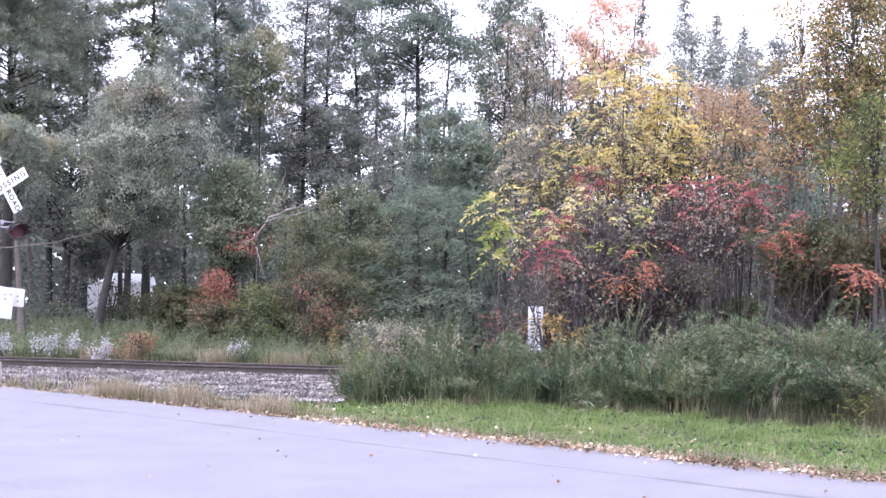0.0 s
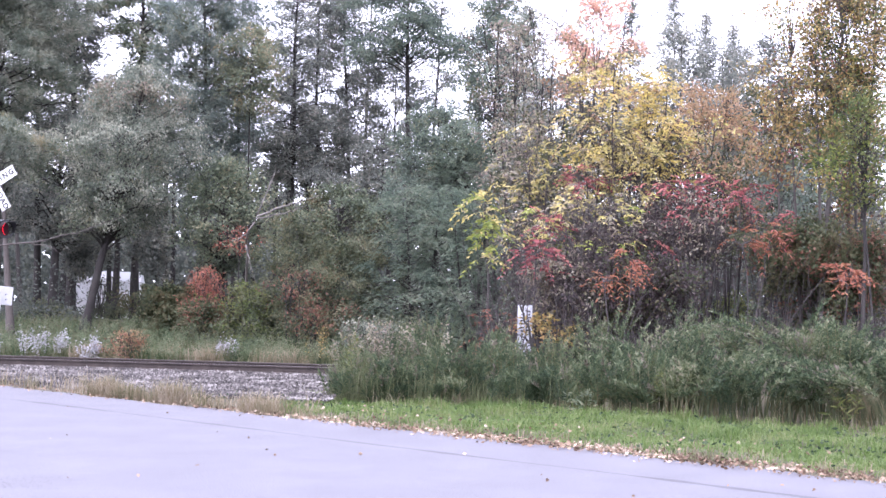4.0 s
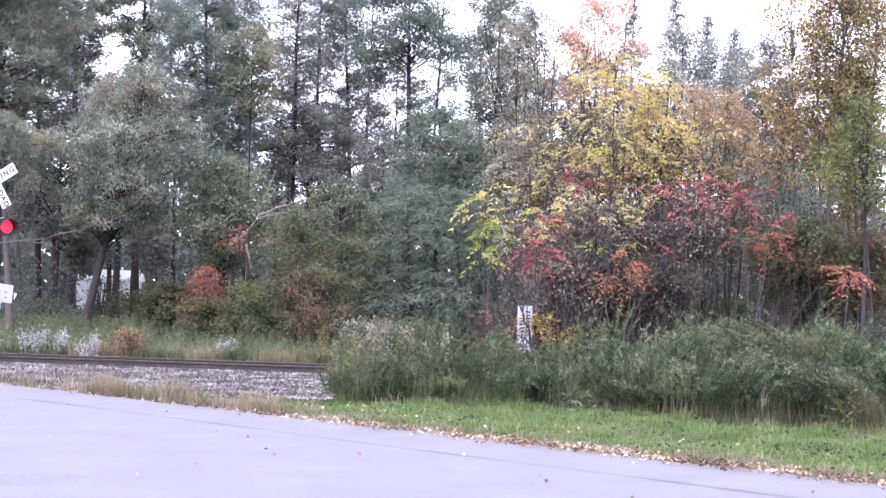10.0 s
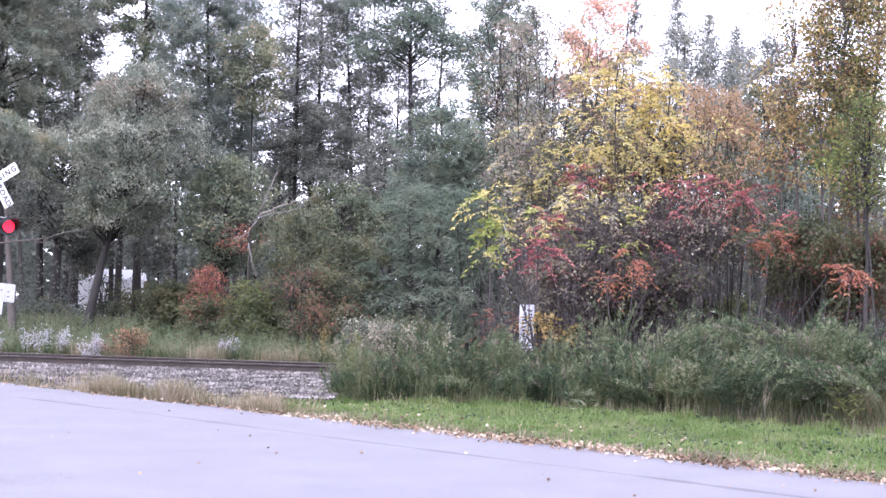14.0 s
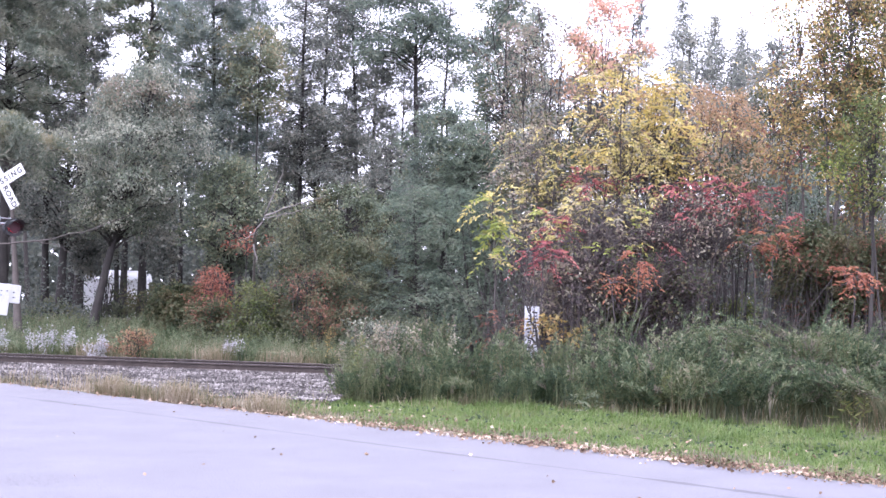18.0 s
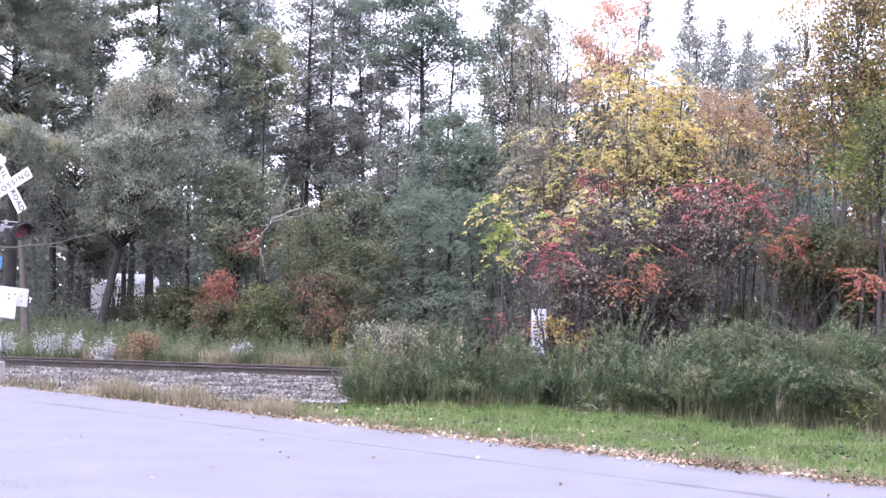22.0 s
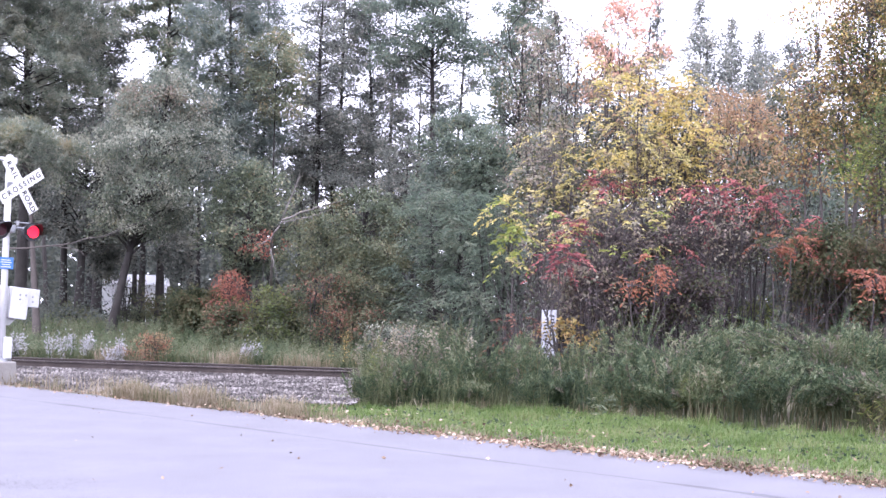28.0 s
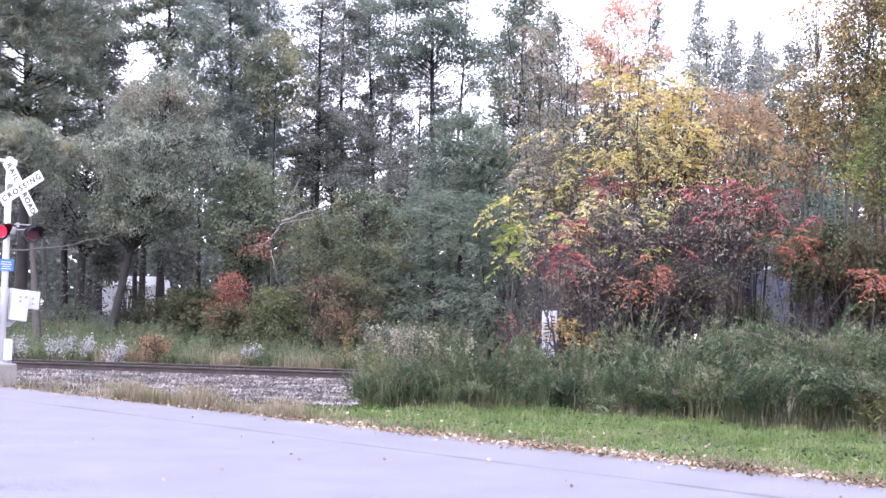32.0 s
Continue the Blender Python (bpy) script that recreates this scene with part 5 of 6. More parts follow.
def build_weeds():
    rng = np.random.default_rng(31)
    k = 300
    cx = rng.uniform(-1.2, 10.5, k)
    cd = rng.power(0.8, k) * 4.6
    n = k * 14
    who = np.arange(n) % k
    x = cx[who] + rng.normal(0, 0.11, n)
    depth = np.maximum(cd[who] + rng.normal(0, 0.13, n), 0)
    y = weed_front(x) + 0.2 + depth
    bushy = smoothstep(2.6, 4.4, x)  # upright by the rails, bowing and plumed farther on
    tall = (rng.uniform(0.5, 1.42, k) * (1 + 0.12 * np.sin(cx * 2.3)))[who]
    h = (0.66 + 0.12 * np.clip(depth, 0, 3.5)) * tall * rng.uniform(0.8, 1.1, n) * np.interp(x, [-1.7, -1.2, 1.2, 1.7, 2.2, 2.8, 4.0, 4.5, 5.8, 7], [0.9, 1.0, 0.95, 0.70, 0.74, 0.92, 1.12, 1.20, 1.20, 0.98])
    h = np.maximum(h, 0.3)
    lean = rng.normal(0, 0.09, (n, 2))
    bow = rng.normal(0, 1, (k, 2))[who] * (0.14 + 0.34 * bushy)[:, None] + rng.normal(0, 0.08, (n, 2))
    P = on_ground(x, y)
    leaves = 36
    bare = (0.24 + 0.22 * bushy + 0.24 * smoothstep(4.6, 6.0, x))[:, None]  # the stalks are leafless below
    f = bare + (1 - bare) * rng.uniform(0, 1, (n, leaves)) ** 0.75
    at = arching(P, h, lean, bow, f)
    a = rng.uniform(0, 2 * np.pi, (n, leaves))
    d = np.stack([np.cos(a), np.sin(a), 1.25 - 1.2 * rng.uniform(0, 1, (n, leaves))], -1)
    L = (0.165 * (1.2 - 0.75 * f) * rng.uniform(0.7, 1.2, (n, leaves))).ravel()
    V, F = leaf_quads(at.reshape(-1, 3), d.reshape(-1, 3), L, L * 0.125, rng, 0.1)
    stuff("weed_thicket", V, [F], "weed", "dense thicket of green goldenrod stalks beside the verge", "weeds")
    steps = np.broadcast_to(np.linspace(0, 1, 5), (n, 5))
    S = arching(P, h, lean, bow, steps)
    w = np.array([0.006, 0.006, 0.005, 0.004, 0.002])[None, :, None] * np.array([1, 0, 0])
    V = np.concatenate([S - w, S + w], 1).reshape(-1, 3)
    i = (np.arange(n) * 10)[:, None] + np.arange(4)
    stuff("weed_stems", V, [np.stack([i, i + 5, i + 6, i + 1], -1).reshape(-1, 4)], "olive", "thin stems of the goldenrod thicket", "weeds")
    # grass grown tall among the weeds, thickest by the rails
    m = 5200
    gx = -1.4 + np.minimum(rng.exponential(1.2, m), 9)
    gy = weed_front(gx) + 0.1 + 2.6 * rng.uniform(0, 1, m)
    clump = np.array([noise.noise((a * 1.2, c * 1.2, 7)) for a, c in zip(gx, gy)])
    V, q, t = blades(on_ground(gx, gy), rng.uniform(0.3, 0.85, m) * np.clip(0.95 + 1.1 * clump, 0.35, 1.3), rng.uniform(0.006, 0.012, m), rng, 0.8)
    stuff("reed_grass", V, [q, t], "reed", "tall olive-green grass standing among the weeds", "grass")
    # feathery plumes along the bent tops of the stalks
    plumed = np.flatnonzero(rng.uniform(0, 1, n) < 0.35 + 0.45 * bushy)
    m = 26
    f = rng.uniform(0.68, 1.02, (len(plumed), m))
    at = arching(P[plumed], h[plumed], lean[plumed], bow[plumed], f)
    way = np.concatenate([bow[plumed], np.full((len(plumed), 1), 0.25)], 1)[:, None]
    d = unit(way) * 0.8 + rng.normal(0, 0.55, (len(plumed), m, 3)) + np.array([0, 0, 0.35])
    faded = rng.uniform(0, 1, len(plumed)) < np.interp(x[plumed], [-1, 1, 4], [0.35, 0.25, 0.2])
    for some, mat, label in ((~faded, "plume", "arching grey-green plumes on the goldenrod"),
                             (faded, "seedhead", "faded pinkish brown seed plumes on the goldenrod")):
        size = rng.uniform(0.04, 0.10, some.sum() * m)
        V, F = leaf_quads(at[some].reshape(-1, 3), d[some].reshape(-1, 3), size, size * 0.3, rng, 0.1)
        stuff("weed_sprays", V, [F], mat, label, "weeds")


def plant(name, label, x, y, h, n, leaves, length, mat, seed, reach=0.25, plume=None, category="plant", group=""):
    rng = np.random.default_rng(seed)
    top = empty(name, Matrix.Translation((x, y, float(ground(x, y)))), label, category, group)
    px, py = rng.normal(0, reach, n), rng.normal(0, reach, n)
    hh = h * rng.uniform(0.7, 1.1, n)
    P, tip, (V, F) = stalks(px + x, py + y, hh, rng, leaves, length)
    shift = np.array([x, y, float(ground(x, y))])
    under(new("leaves", mesh_of("leaves", V - shift, [F], [M[mat]])), top)
    for a, b in zip(P, tip):
        v, f = tube(np.array([a, b]) - shift, np.array([0.006, 0.003]), 4)
        under(new("stalk", mesh_of("stalk", v, [f], [M["olive"]])), top)
    if plume:
        T = np.repeat(tip - shift, 64, 0)
        a = rng.normal(0, 1, (len(T), 3))
        v, f = leaf_quads(T + a * np.array([0.038, 0.038, 0.11]) - np.array([0, 0, 0.10]), a, 0.042, 0.036, rng)
        tagged(under(new("flower_plume", mesh_of("flower_plume", v, [f], [M[plume]])), top, "plume of small pale flowers"), kind="stuff")
    return top


def build_plants():
    plant("aster_plant", "clump of white asters on the bank", -10.88, 32.0, 0.62, 8, 14, 0.07, "bankgrass", 409, plume="aster", reach=0.13, group="asters on the bank")
    plant("aster_plant", "clump of white asters on the bank", -9.72, 31.8, 0.66, 8, 14, 0.07, "bankgrass", 410, plume="aster", reach=0.13, group="asters on the bank")
    plant("aster_plant", "clump of white asters on the bank", -9.07, 31.7, 0.66, 8, 14, 0.07, "bankgrass", 411, plume="aster", reach=0.13, group="asters on the bank")
    plant("aster_plant", "clump of white asters on the bank", -7.86, 30.4, 0.52, 8, 14, 0.06, "bankgrass", 412, plume="aster", reach=0.13, group="asters on the bank")
    plant("aster_plant", "clump of white asters on the bank", -4.78, 30.8, 0.58, 8, 14, 0.07, "bankgrass", 413, plume="aster", reach=0.13, group="asters on the bank")
    plant("broadleaf_weed", "pale broad-leaved weed at the thicket's foot", 2.46, 18.6, 0.4, 5, 12, 0.16, "mid_green", 414, reach=0.12)
    plant("yellow_weed", "yellowing broad-leaved weed in the thicket", 5.67, 16.6, 0.62, 5, 12, 0.18, "bright", 415, reach=0.10)
    plant("goldenrod_plant", "bent goldenrod with a yellow-green plume", 3.48, 18.4, 0.75, 6, 20, 0.12, "bright", 416, reach=0.2)
    plant("tall_weed", "tall leafy weed standing above the thicket", 4.81, 20.5, 1.8, 7, 70, 0.14, "weed", 417, reach=0.15, category="plant")
    plant("tall_weed", "tall leafy weed standing above the thicket", 5.15, 20.2, 1.5, 6, 70, 0.14, "weed", 418, reach=0.15, category="plant")
    plant("tall_weed", "tall leafy weed with faded tips", 5.60, 18.5, 1.35, 5, 60, 0.14, "weed", 419, reach=0.2, category="plant")
    plant("tall_weed", "tall leafy weed with faded tips", 6.19, 18.0, 1.5, 6, 64, 0.14, "weed", 420, reach=0.2, category="plant")
    plant("tall_weed", "tall leafy weed at the thicket's end", 6.70, 19.2, 1.45, 6, 64, 0.14, "weed", 426, reach=0.2, category="plant")
    plant("tall_weed", "tall leafy weed beside the rails", -1.20, 20.5, 1.05, 5, 50, 0.12, "bright", 421, reach=0.15, category="plant")
    plant("pale_weed", "grey-plumed weed above the thicket", -0.94, 22.0, 1.05, 8, 30, 0.1, "silver", 422, reach=0.2, plume="faded", category="plant")
    plant("pale_weed", "grey-plumed weed above the thicket", -0.34, 22.0, 1.0, 8, 30, 0.1, "silver", 423, reach=0.2, plume="faded", category="plant")
    plant("yellow_weed", "yellowing leafy weed by the end of the rails", -2.29, 29.3, 0.95, 6, 40, 0.11, "mixed", 424, reach=0.14)
    plant("pale_weed", "grey-plumed weed above the thicket", -0.65, 22.5, 1.1, 7, 30, 0.1, "silver", 425, reach=0.2, plume="faded", category="plant")


def build_litter():
    rng = np.random.default_rng(41)
    n = 8600
    s = rng.uniform(-6, 17, n)
    c = rng.normal(0.0, 0.16, n) + 0.10 * (rng.uniform(0, 1, n) < 0.3)
    thin = rng.uniform(0, 1, n) < np.interp(s, [-6, 1, 5, 8, 17], [0.08, 0.2, 0.5, 1, 1])
    s, c = s[thin], c[thin]
    far = rng.uniform(0, 1, len(s)) < 0.009
    c = np.where(far, -rng.uniform(0.2, 5, len(s)), c)
    xy = EDGE + s[:, None] * ALONG + c[:, None] * ACROSS
    P = np.c_[xy, np.full(len(xy), 0.012) + rng.uniform(0, 0.025, len(xy))]
    A = rng.normal(0, 1, (len(xy), 3)) * np.array([1, 1, 0.3])
    L = rng.uniform(0.02, 0.055, len(xy))
    V, F = leaf_quads(P, A, L, L * 0.7, rng, 0.2)
    V[:, 2] = np.maximum(V[:, 2], 0.011)
    stuff("fallen_leaves", V, [F], "litter", "dry brown and tan fallen leaves along the road's edge", "leaves")
    n = 260
    xy = EDGE + rng.uniform(1, 17, n)[:, None] * ALONG + (0.15 + 2.6 * rng.power(0.8, n))[:, None] * ACROSS
    xy = xy[xy[:, 1] < weed_front(xy[:, 0])]
    P = on_ground(xy[:, 0], xy[:, 1], 0.06)
    L = rng.uniform(0.025, 0.06, len(P))
    V, F = leaf_quads(P, rng.normal(0, 1, (len(P), 3)) * np.array([1, 1, 0.4]), L, L * 0.65, rng, 0.2)
    stuff("scattered_leaves", V, [F], "litter", "a few pale fallen leaves caught in the verge grass", "leaves")
    # coarse grit lying in the worn wheel path
    n = 3000
    x = rng.normal(-3.9, 0.6, n)
    y = 9.2 + 0.35 * np.abs(rng.normal(0, 1, n)) - 0.25 + 0.3 * (x + 3.75) * -0.4
    r = rng.uniform(0.002, 0.005, n)
    octa = np.array([(1, 0, 0), (0, 1, 0), (-1, 0, 0), (0, -1, 0), (0, 0, 0.7)], float)
    tri = np.array([(0, 1, 4), (1, 2, 4), (2, 3, 4), (3, 0, 4)])
    V = octa[None] * r[:, None, None] * rng.uniform(0.7, 1.4, (n, 5, 1)) + np.stack([x, y, np.full(n, 0.009)], -1)[:, None]
    F = tri[None] + (np.arange(n) * 5)[:, None, None]
    stuff("road_grit", V.reshape(-1, 3), [F.reshape(-1, 3)], "tar", "fine dark grit lying on the asphalt", "gravel")


def build_far_woods():
    """The deep wood that closes the view behind the named trees."""
    rng = np.random.default_rng(51)
    n = 48000
    x = rng.uniform(-34, 36, n)
    y = rng.uniform(66, 74, n)
    top = 8.4 + 2.0 * np.sin(x * 0.45) + 1.3 * np.sin(x * 1.3 + 1)
    z = 0.2 + top * rng.power(0.85, n)
    low = rng.uniform(0, 1, n) < 0.45
    z = np.where(low, 0.2 + 5.0 * rng.uniform(0, 1, n), z)
    clear = (np.abs(x + 17.5) < 0.4) & (z < 2.2)
    x, y, z = x[~clear], y[~clear], z[~clear]
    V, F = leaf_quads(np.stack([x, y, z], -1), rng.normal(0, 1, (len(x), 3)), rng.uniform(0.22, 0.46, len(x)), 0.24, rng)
    stuff("far_woods", V, [F], "deep", "foliage of the deep wood behind the trees, shade put into its colour", "woods")
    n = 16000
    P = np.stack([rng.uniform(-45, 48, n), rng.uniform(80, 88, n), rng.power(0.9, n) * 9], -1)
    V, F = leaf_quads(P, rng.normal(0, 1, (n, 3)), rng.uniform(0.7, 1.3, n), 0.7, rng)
    stuff("far_woods", V, [F], "deep", "mass of the wood farther back, shade put into its colour", "woods")
    pieces = []
    for _ in range(60):
        a, b = rng.uniform(-32, 34), rng.uniform(56, 70)
        h = rng.uniform(5, 8.5)
        k = np.linspace(0, 1, 5)
        pieces.append(tube(np.c_[a + rng.normal(0, 0.4) * k, b + 0 * k, k * h], 0.16 - 0.10 * k, 6))
    V, F = stack(pieces)
    stuff("far_trunks", V, [F], "bark", "slim trunks of the deep wood, shade put into their bark colour", "woods")
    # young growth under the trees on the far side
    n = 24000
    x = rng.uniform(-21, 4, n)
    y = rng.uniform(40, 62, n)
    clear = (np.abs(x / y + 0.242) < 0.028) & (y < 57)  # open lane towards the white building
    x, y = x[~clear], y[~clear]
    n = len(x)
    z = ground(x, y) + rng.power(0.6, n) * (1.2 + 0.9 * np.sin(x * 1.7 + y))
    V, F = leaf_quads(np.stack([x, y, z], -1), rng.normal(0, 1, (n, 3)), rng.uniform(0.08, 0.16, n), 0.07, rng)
    stuff("undergrowth", V, [F], "deep", "low undergrowth beneath the trees, coloured dark for canopy shade", "woods")


def build_understory():
    """Dense low twigs and leaves between the shrubs on this side of the curve."""
    rng = np.random.default_rng(52)
    pieces = []
    for _ in range(950):
        x, y = rng.uniform(1.6, 11.5), rng.uniform(23.0, 34)
        if 0.2 < x / y < 0.31 and rng.uniform() < 0.8:
            continue  # a thin place in the thicket
        h = rng.uniform(1.2, 3.6)
        k = np.linspace(0, 1, 7)
        dx, dy = rng.normal(0, 0.2, 2) * h
        bend = np.cumsum(rng.normal(0, 0.09, 7)) * h * 0.5
        pieces.append(tube(np.c_[x + dx * k + bend - bend[0], y + dy * k ** 1.5, float(ground(x, y)) + h * k], 0.011 - 0.008 * k, 4))
    V, F = stack(pieces)
    stuff("thicket_stems", V, [F], "stem", "tangle of thin dark bare stems in the thicket", "thicket")
    # dull fill leaves put the thicket's inner shade into their colour
    for mat, n, lo, hi, tag in (("purple", 24000, 0.0, 3.6, "shade-dark purplish brown"), ("dark_green", 14000, 0.0, 5.0, "dim dark green"), ("olive", 9000, 0.8, 5.6, "olive brown")):
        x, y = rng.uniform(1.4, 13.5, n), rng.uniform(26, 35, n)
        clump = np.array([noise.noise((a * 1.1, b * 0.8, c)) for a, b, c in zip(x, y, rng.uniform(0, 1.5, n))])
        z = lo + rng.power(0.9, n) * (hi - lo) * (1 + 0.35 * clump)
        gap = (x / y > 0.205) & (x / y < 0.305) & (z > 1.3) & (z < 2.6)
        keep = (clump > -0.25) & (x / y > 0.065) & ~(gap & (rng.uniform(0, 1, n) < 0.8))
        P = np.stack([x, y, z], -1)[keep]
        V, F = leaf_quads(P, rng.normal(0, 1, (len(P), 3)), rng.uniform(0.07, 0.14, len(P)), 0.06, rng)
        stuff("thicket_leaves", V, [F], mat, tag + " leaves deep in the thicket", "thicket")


def build_bare_wood():
    for name, label, pts, radii, mat in (
        ("dead_snag", "bleached dead branch standing among the trees",
         [[(-5.2, 37.2, 0.8), (-5.0, 36.0, 2.0), (-4.75, 34.4, 3.0), (-4.59, 33.1, 3.44), (-4.26, 33.0, 4.04), (-3.89, 33.0, 5.06)],
          [(-4.34, 33.0, 3.86), (-3.59, 32.9, 4.16), (-2.69, 32.9, 4.44)],
          [(-4.36, 33.0, 3.80), (-3.6, 33.1, 3.98), (-3.05, 33.1, 4.20)],
          [(-4.60, 33.0, 3.40), (-4.75, 33.0, 3.30), (-4.98, 32.9, 3.17)],
          [(-4.62, 33.0, 3.1), (-4.5, 32.9, 2.7), (-4.35, 32.9, 2.2)]], [0.048, 0.028, 0.022, 0.022, 0.017], "deadwood"),
        ("dark_twig", "dark bare twig before the white board",
         [[(2.2, 23.4, -0.1), (2.15, 23.4, 0.73), (2.04, 23.4, 1.21), (1.90, 23.4, 1.55), (1.77, 23.4, 1.95)],
          [(2.12, 23.4, 0.8), (1.98, 23.4, 0.95), (1.86, 23.4, 0.98)],
          [(1.96, 23.4, 1.42), (2.02, 23.4, 1.7), (2.05, 23.4, 1.98)]], [0.035, 0.024, 0.02], "bark"),
        ("low_bough", "long bare bough hanging across the wood's edge",
         [[(-13.2, 36.0, 3.1), (-12.0, 36.0, 3.12), (-11.0, 36.0, 3.25), (-9.6, 36.1, 3.65), (-8.6, 36.3, 4.1)],
          [(-11.3, 36.0, 3.2), (-10.6, 35.9, 3.1), (-10.1, 35.8, 2.8)]], [0.032, 0.018], "boughbark"),
    ):
        x, y, _ = pts[0][0]
        top = empty(name, Matrix.Translation((x, y, float(ground(x, y)))), label, "branch")
        for line, r in zip(pts, radii):
            p = np.array(line) - np.array([x, y, float(ground(x, y))])
            if name == "dead_snag" and line is pts[0]:
                p[0, 2] = -0.1
            t = np.linspace(0, 1, len(p))
            q = np.linspace(0, 1, 14)
            c = np.stack([np.interp(q, t, p[:, i]) for i in range(3)], -1)
            c[1:-1] += np.random.default_rng(7).normal(0, 0.02, (12, 3))
            V, F = tube(c, r * (1 - 0.75 * q), 6)
            under(new("branch", mesh_of("branch", V, [F], [M[mat]], smooth=True)), top)


# ---- crossing signal ----
def text_part(name, words, size, mat, parent, m, label="", apart=1.15):
    cu = bpy.data.curves.new(name, "FONT")
    cu.body, cu.size, cu.extrude = words, size, 0.0015
    cu.align_x = cu.align_y = "CENTER"
    cu.space_character = apart
    cu.offset = size * 0.018
    cu.materials.append(M[mat])
    tmp = bpy.data.objects.new(name, cu)
    me = bpy.data.meshes.new_from_object(tmp)
    bpy.data.objects.remove(tmp)
    ob = under(new(name, me), parent, label)
    ob.matrix_basis = m
    return ob


ROTORS = []


def build_signal():
    top = empty("crossing_signal", pose(-7.77, 22.0, -0.02, 0, 0, 53.1), "white railway crossing signal with crossbuck, red flashing lamps and gate gear", "railway signal")
    part("foundation", box(0.46, 0.46, 0.5, (-0.06, 0, 0.15), bevel=0.03), "concrete", top, "weathered concrete block")
    b = rod(0.17, 0.05, (0, 0, 0.42), sides=20)
    for a in range(4):
        rod(0.02, 0.09, (0.13 * math.cos(a * 1.571 + 0.78), 0.13 * math.sin(a * 1.571 + 0.78), 0.46), sides=6, bm=b)
    part("base_flange", b, "grey_metal", top)
    part("mast", rod(0.058, 3.62, (0, 0, 2.2), sides=20), "white", top, "white painted round mast", smooth=True)
    part("mast_cap", rod(0.07, 0.06, (0, 0, 4.03), r2=0.05, sides=20, bevel=0.01), "white", top)
    part("top_arm", rod(0.032, 0.9, (-0.42, -0.04, 3.97), (0, 90, 0), sides=12, bevel=0.005), "white", top, "white tube at the mast's head")
    part("arm_clamp", box(0.12, 0.16, 0.12, (0.02, -0.04, 3.95), bevel=0.02), "white", top)
    # crossbuck
    for words, turn, off, length in (("CROSSING", 34, -0.30, 0.98), ("RAILROAD", -56, -0.27, 1.06)):
        blade = part("crossbuck_blade", box(length, 0.012, 0.20, bevel=0.004), "sign_white", top, "white reflective board with black lettering")
        blade.matrix_basis = pose(0.055, off, 3.50, 0, -turn, 0)
        if words == "CROSSING":
            text_part("lettering", "CROSSING", 0.14, "letter", blade, pose(0, -0.0075, 0, 90, 0, 0), "black lettering", 1.46)
        else:
            text_part("lettering", "RAIL", 0.14, "letter", blade, pose(-0.315, -0.0075, 0, 90, 0, 0), "black lettering", 1.3)
            text_part("lettering", "ROAD", 0.14, "letter", blade, pose(0.315, -0.0075, 0, 90, 0, 0), "black lettering", 1.1)
    b = box(0.06, 0.27, 0.05, (0, -0.14, 3.49))
    box(0.16, 0.02, 0.16, (0, -0.065, 3.49), bm=b)
    part("crossbuck_bracket", b, "grey_metal", top)
    # lamps on their cross arm
    b = rod(0.025, 0.74, (0, -0.12, 2.76), (0, 90, 0), sides=12)
    box(0.14, 0.2, 0.14, (0, -0.08, 2.74), bevel=0.02, bm=b)
    part("cross_arm", b, "grey_metal", top, "galvanised lamp arm with its junction box")
    b = rod(0.012, 0.34, (0.2, -0.17, 2.86), (0, 90, 0), sides=8)
    rod(0.03, 0.08, (0.1, -0.17, 2.85), sides=10, bm=b)
    part("conduit", b, "grey_metal", top)
    for s in (-1, 1):
        lamp = part("flashing_lamp", rod(0.13, 0.22, (0, 0.09, 0), (90, 0, 0), r2=0.09, sides=24, bevel=0.01), "black", top, "black lamp housing")
        lamp.matrix_basis = pose(0.33 * s, -0.27, 2.70, 0, 0, -14 if s > 0 else -6)
        ring = bmesh.new()
        bmesh.ops.create_circle(ring, segments=40, radius=0.165)
        inner = bmesh.ops.create_circle(ring, segments=40, radius=0.118)
        bmesh.ops.bridge_loops(ring, edges=ring.edges[:])
        bmesh.ops.solidify(ring, geom=ring.faces[:], thickness=0.012)
        bmesh.ops.transform(ring, matrix=pose(0, -0.03, 0, 90, 0, 0), verts=ring.verts)
        part("background_disc", ring, "black", lamp, "round black backing disc")
        hood = bmesh.new()
        k = 22
        vs = []
        for i in range(k + 1):
            a = radians(-25 + 230 * i / k)
            c, z = math.cos(a) * 0.135, math.sin(a) * 0.135
            depth = 0.10 + 0.20 * max(0.0, math.sin(a))
            vs.append((hood.verts.new((c, -0.03, z)), hood.verts.new((c, -0.03 - depth, z * 0.96))))
        for p, q in zip(vs, vs[1:]):
            hood.faces.new((p[0], q[0], q[1], p[1]))
        bmesh.ops.solidify(hood, geom=hood.faces[:], thickness=0.006)
        part("hood", hood, "black", lamp, "black visor over the lens")
        # the lens turns its lit face out while its bulb burns
        lens = bmesh.new()
        rod(0.106, 0.008, (0, 0.0045, 0), (90, 0, 0), sides=28, bm=lens)
        rotor = part("lens", lens, "dark_red", lamp, "round red lens")
        lit = part("lens_face", rod(0.106, 0.008, (0, -0.0045, 0), (90, 0, 0), sides=28, bevel=0.002), "red_glow", rotor, "glowing red lens face")
        rotor.matrix_basis = pose(0, -0.055, 0)
        ROTORS.append((rotor, s))
    # blue notice with its writing too small to read
    plate = part("notice_plate", box(0.30, 0.008, 0.21, bevel=0.003), "blue_sign", top, "small blue notice plate")
    plate.matrix_basis = pose(-0.04, -0.075, 2.13)
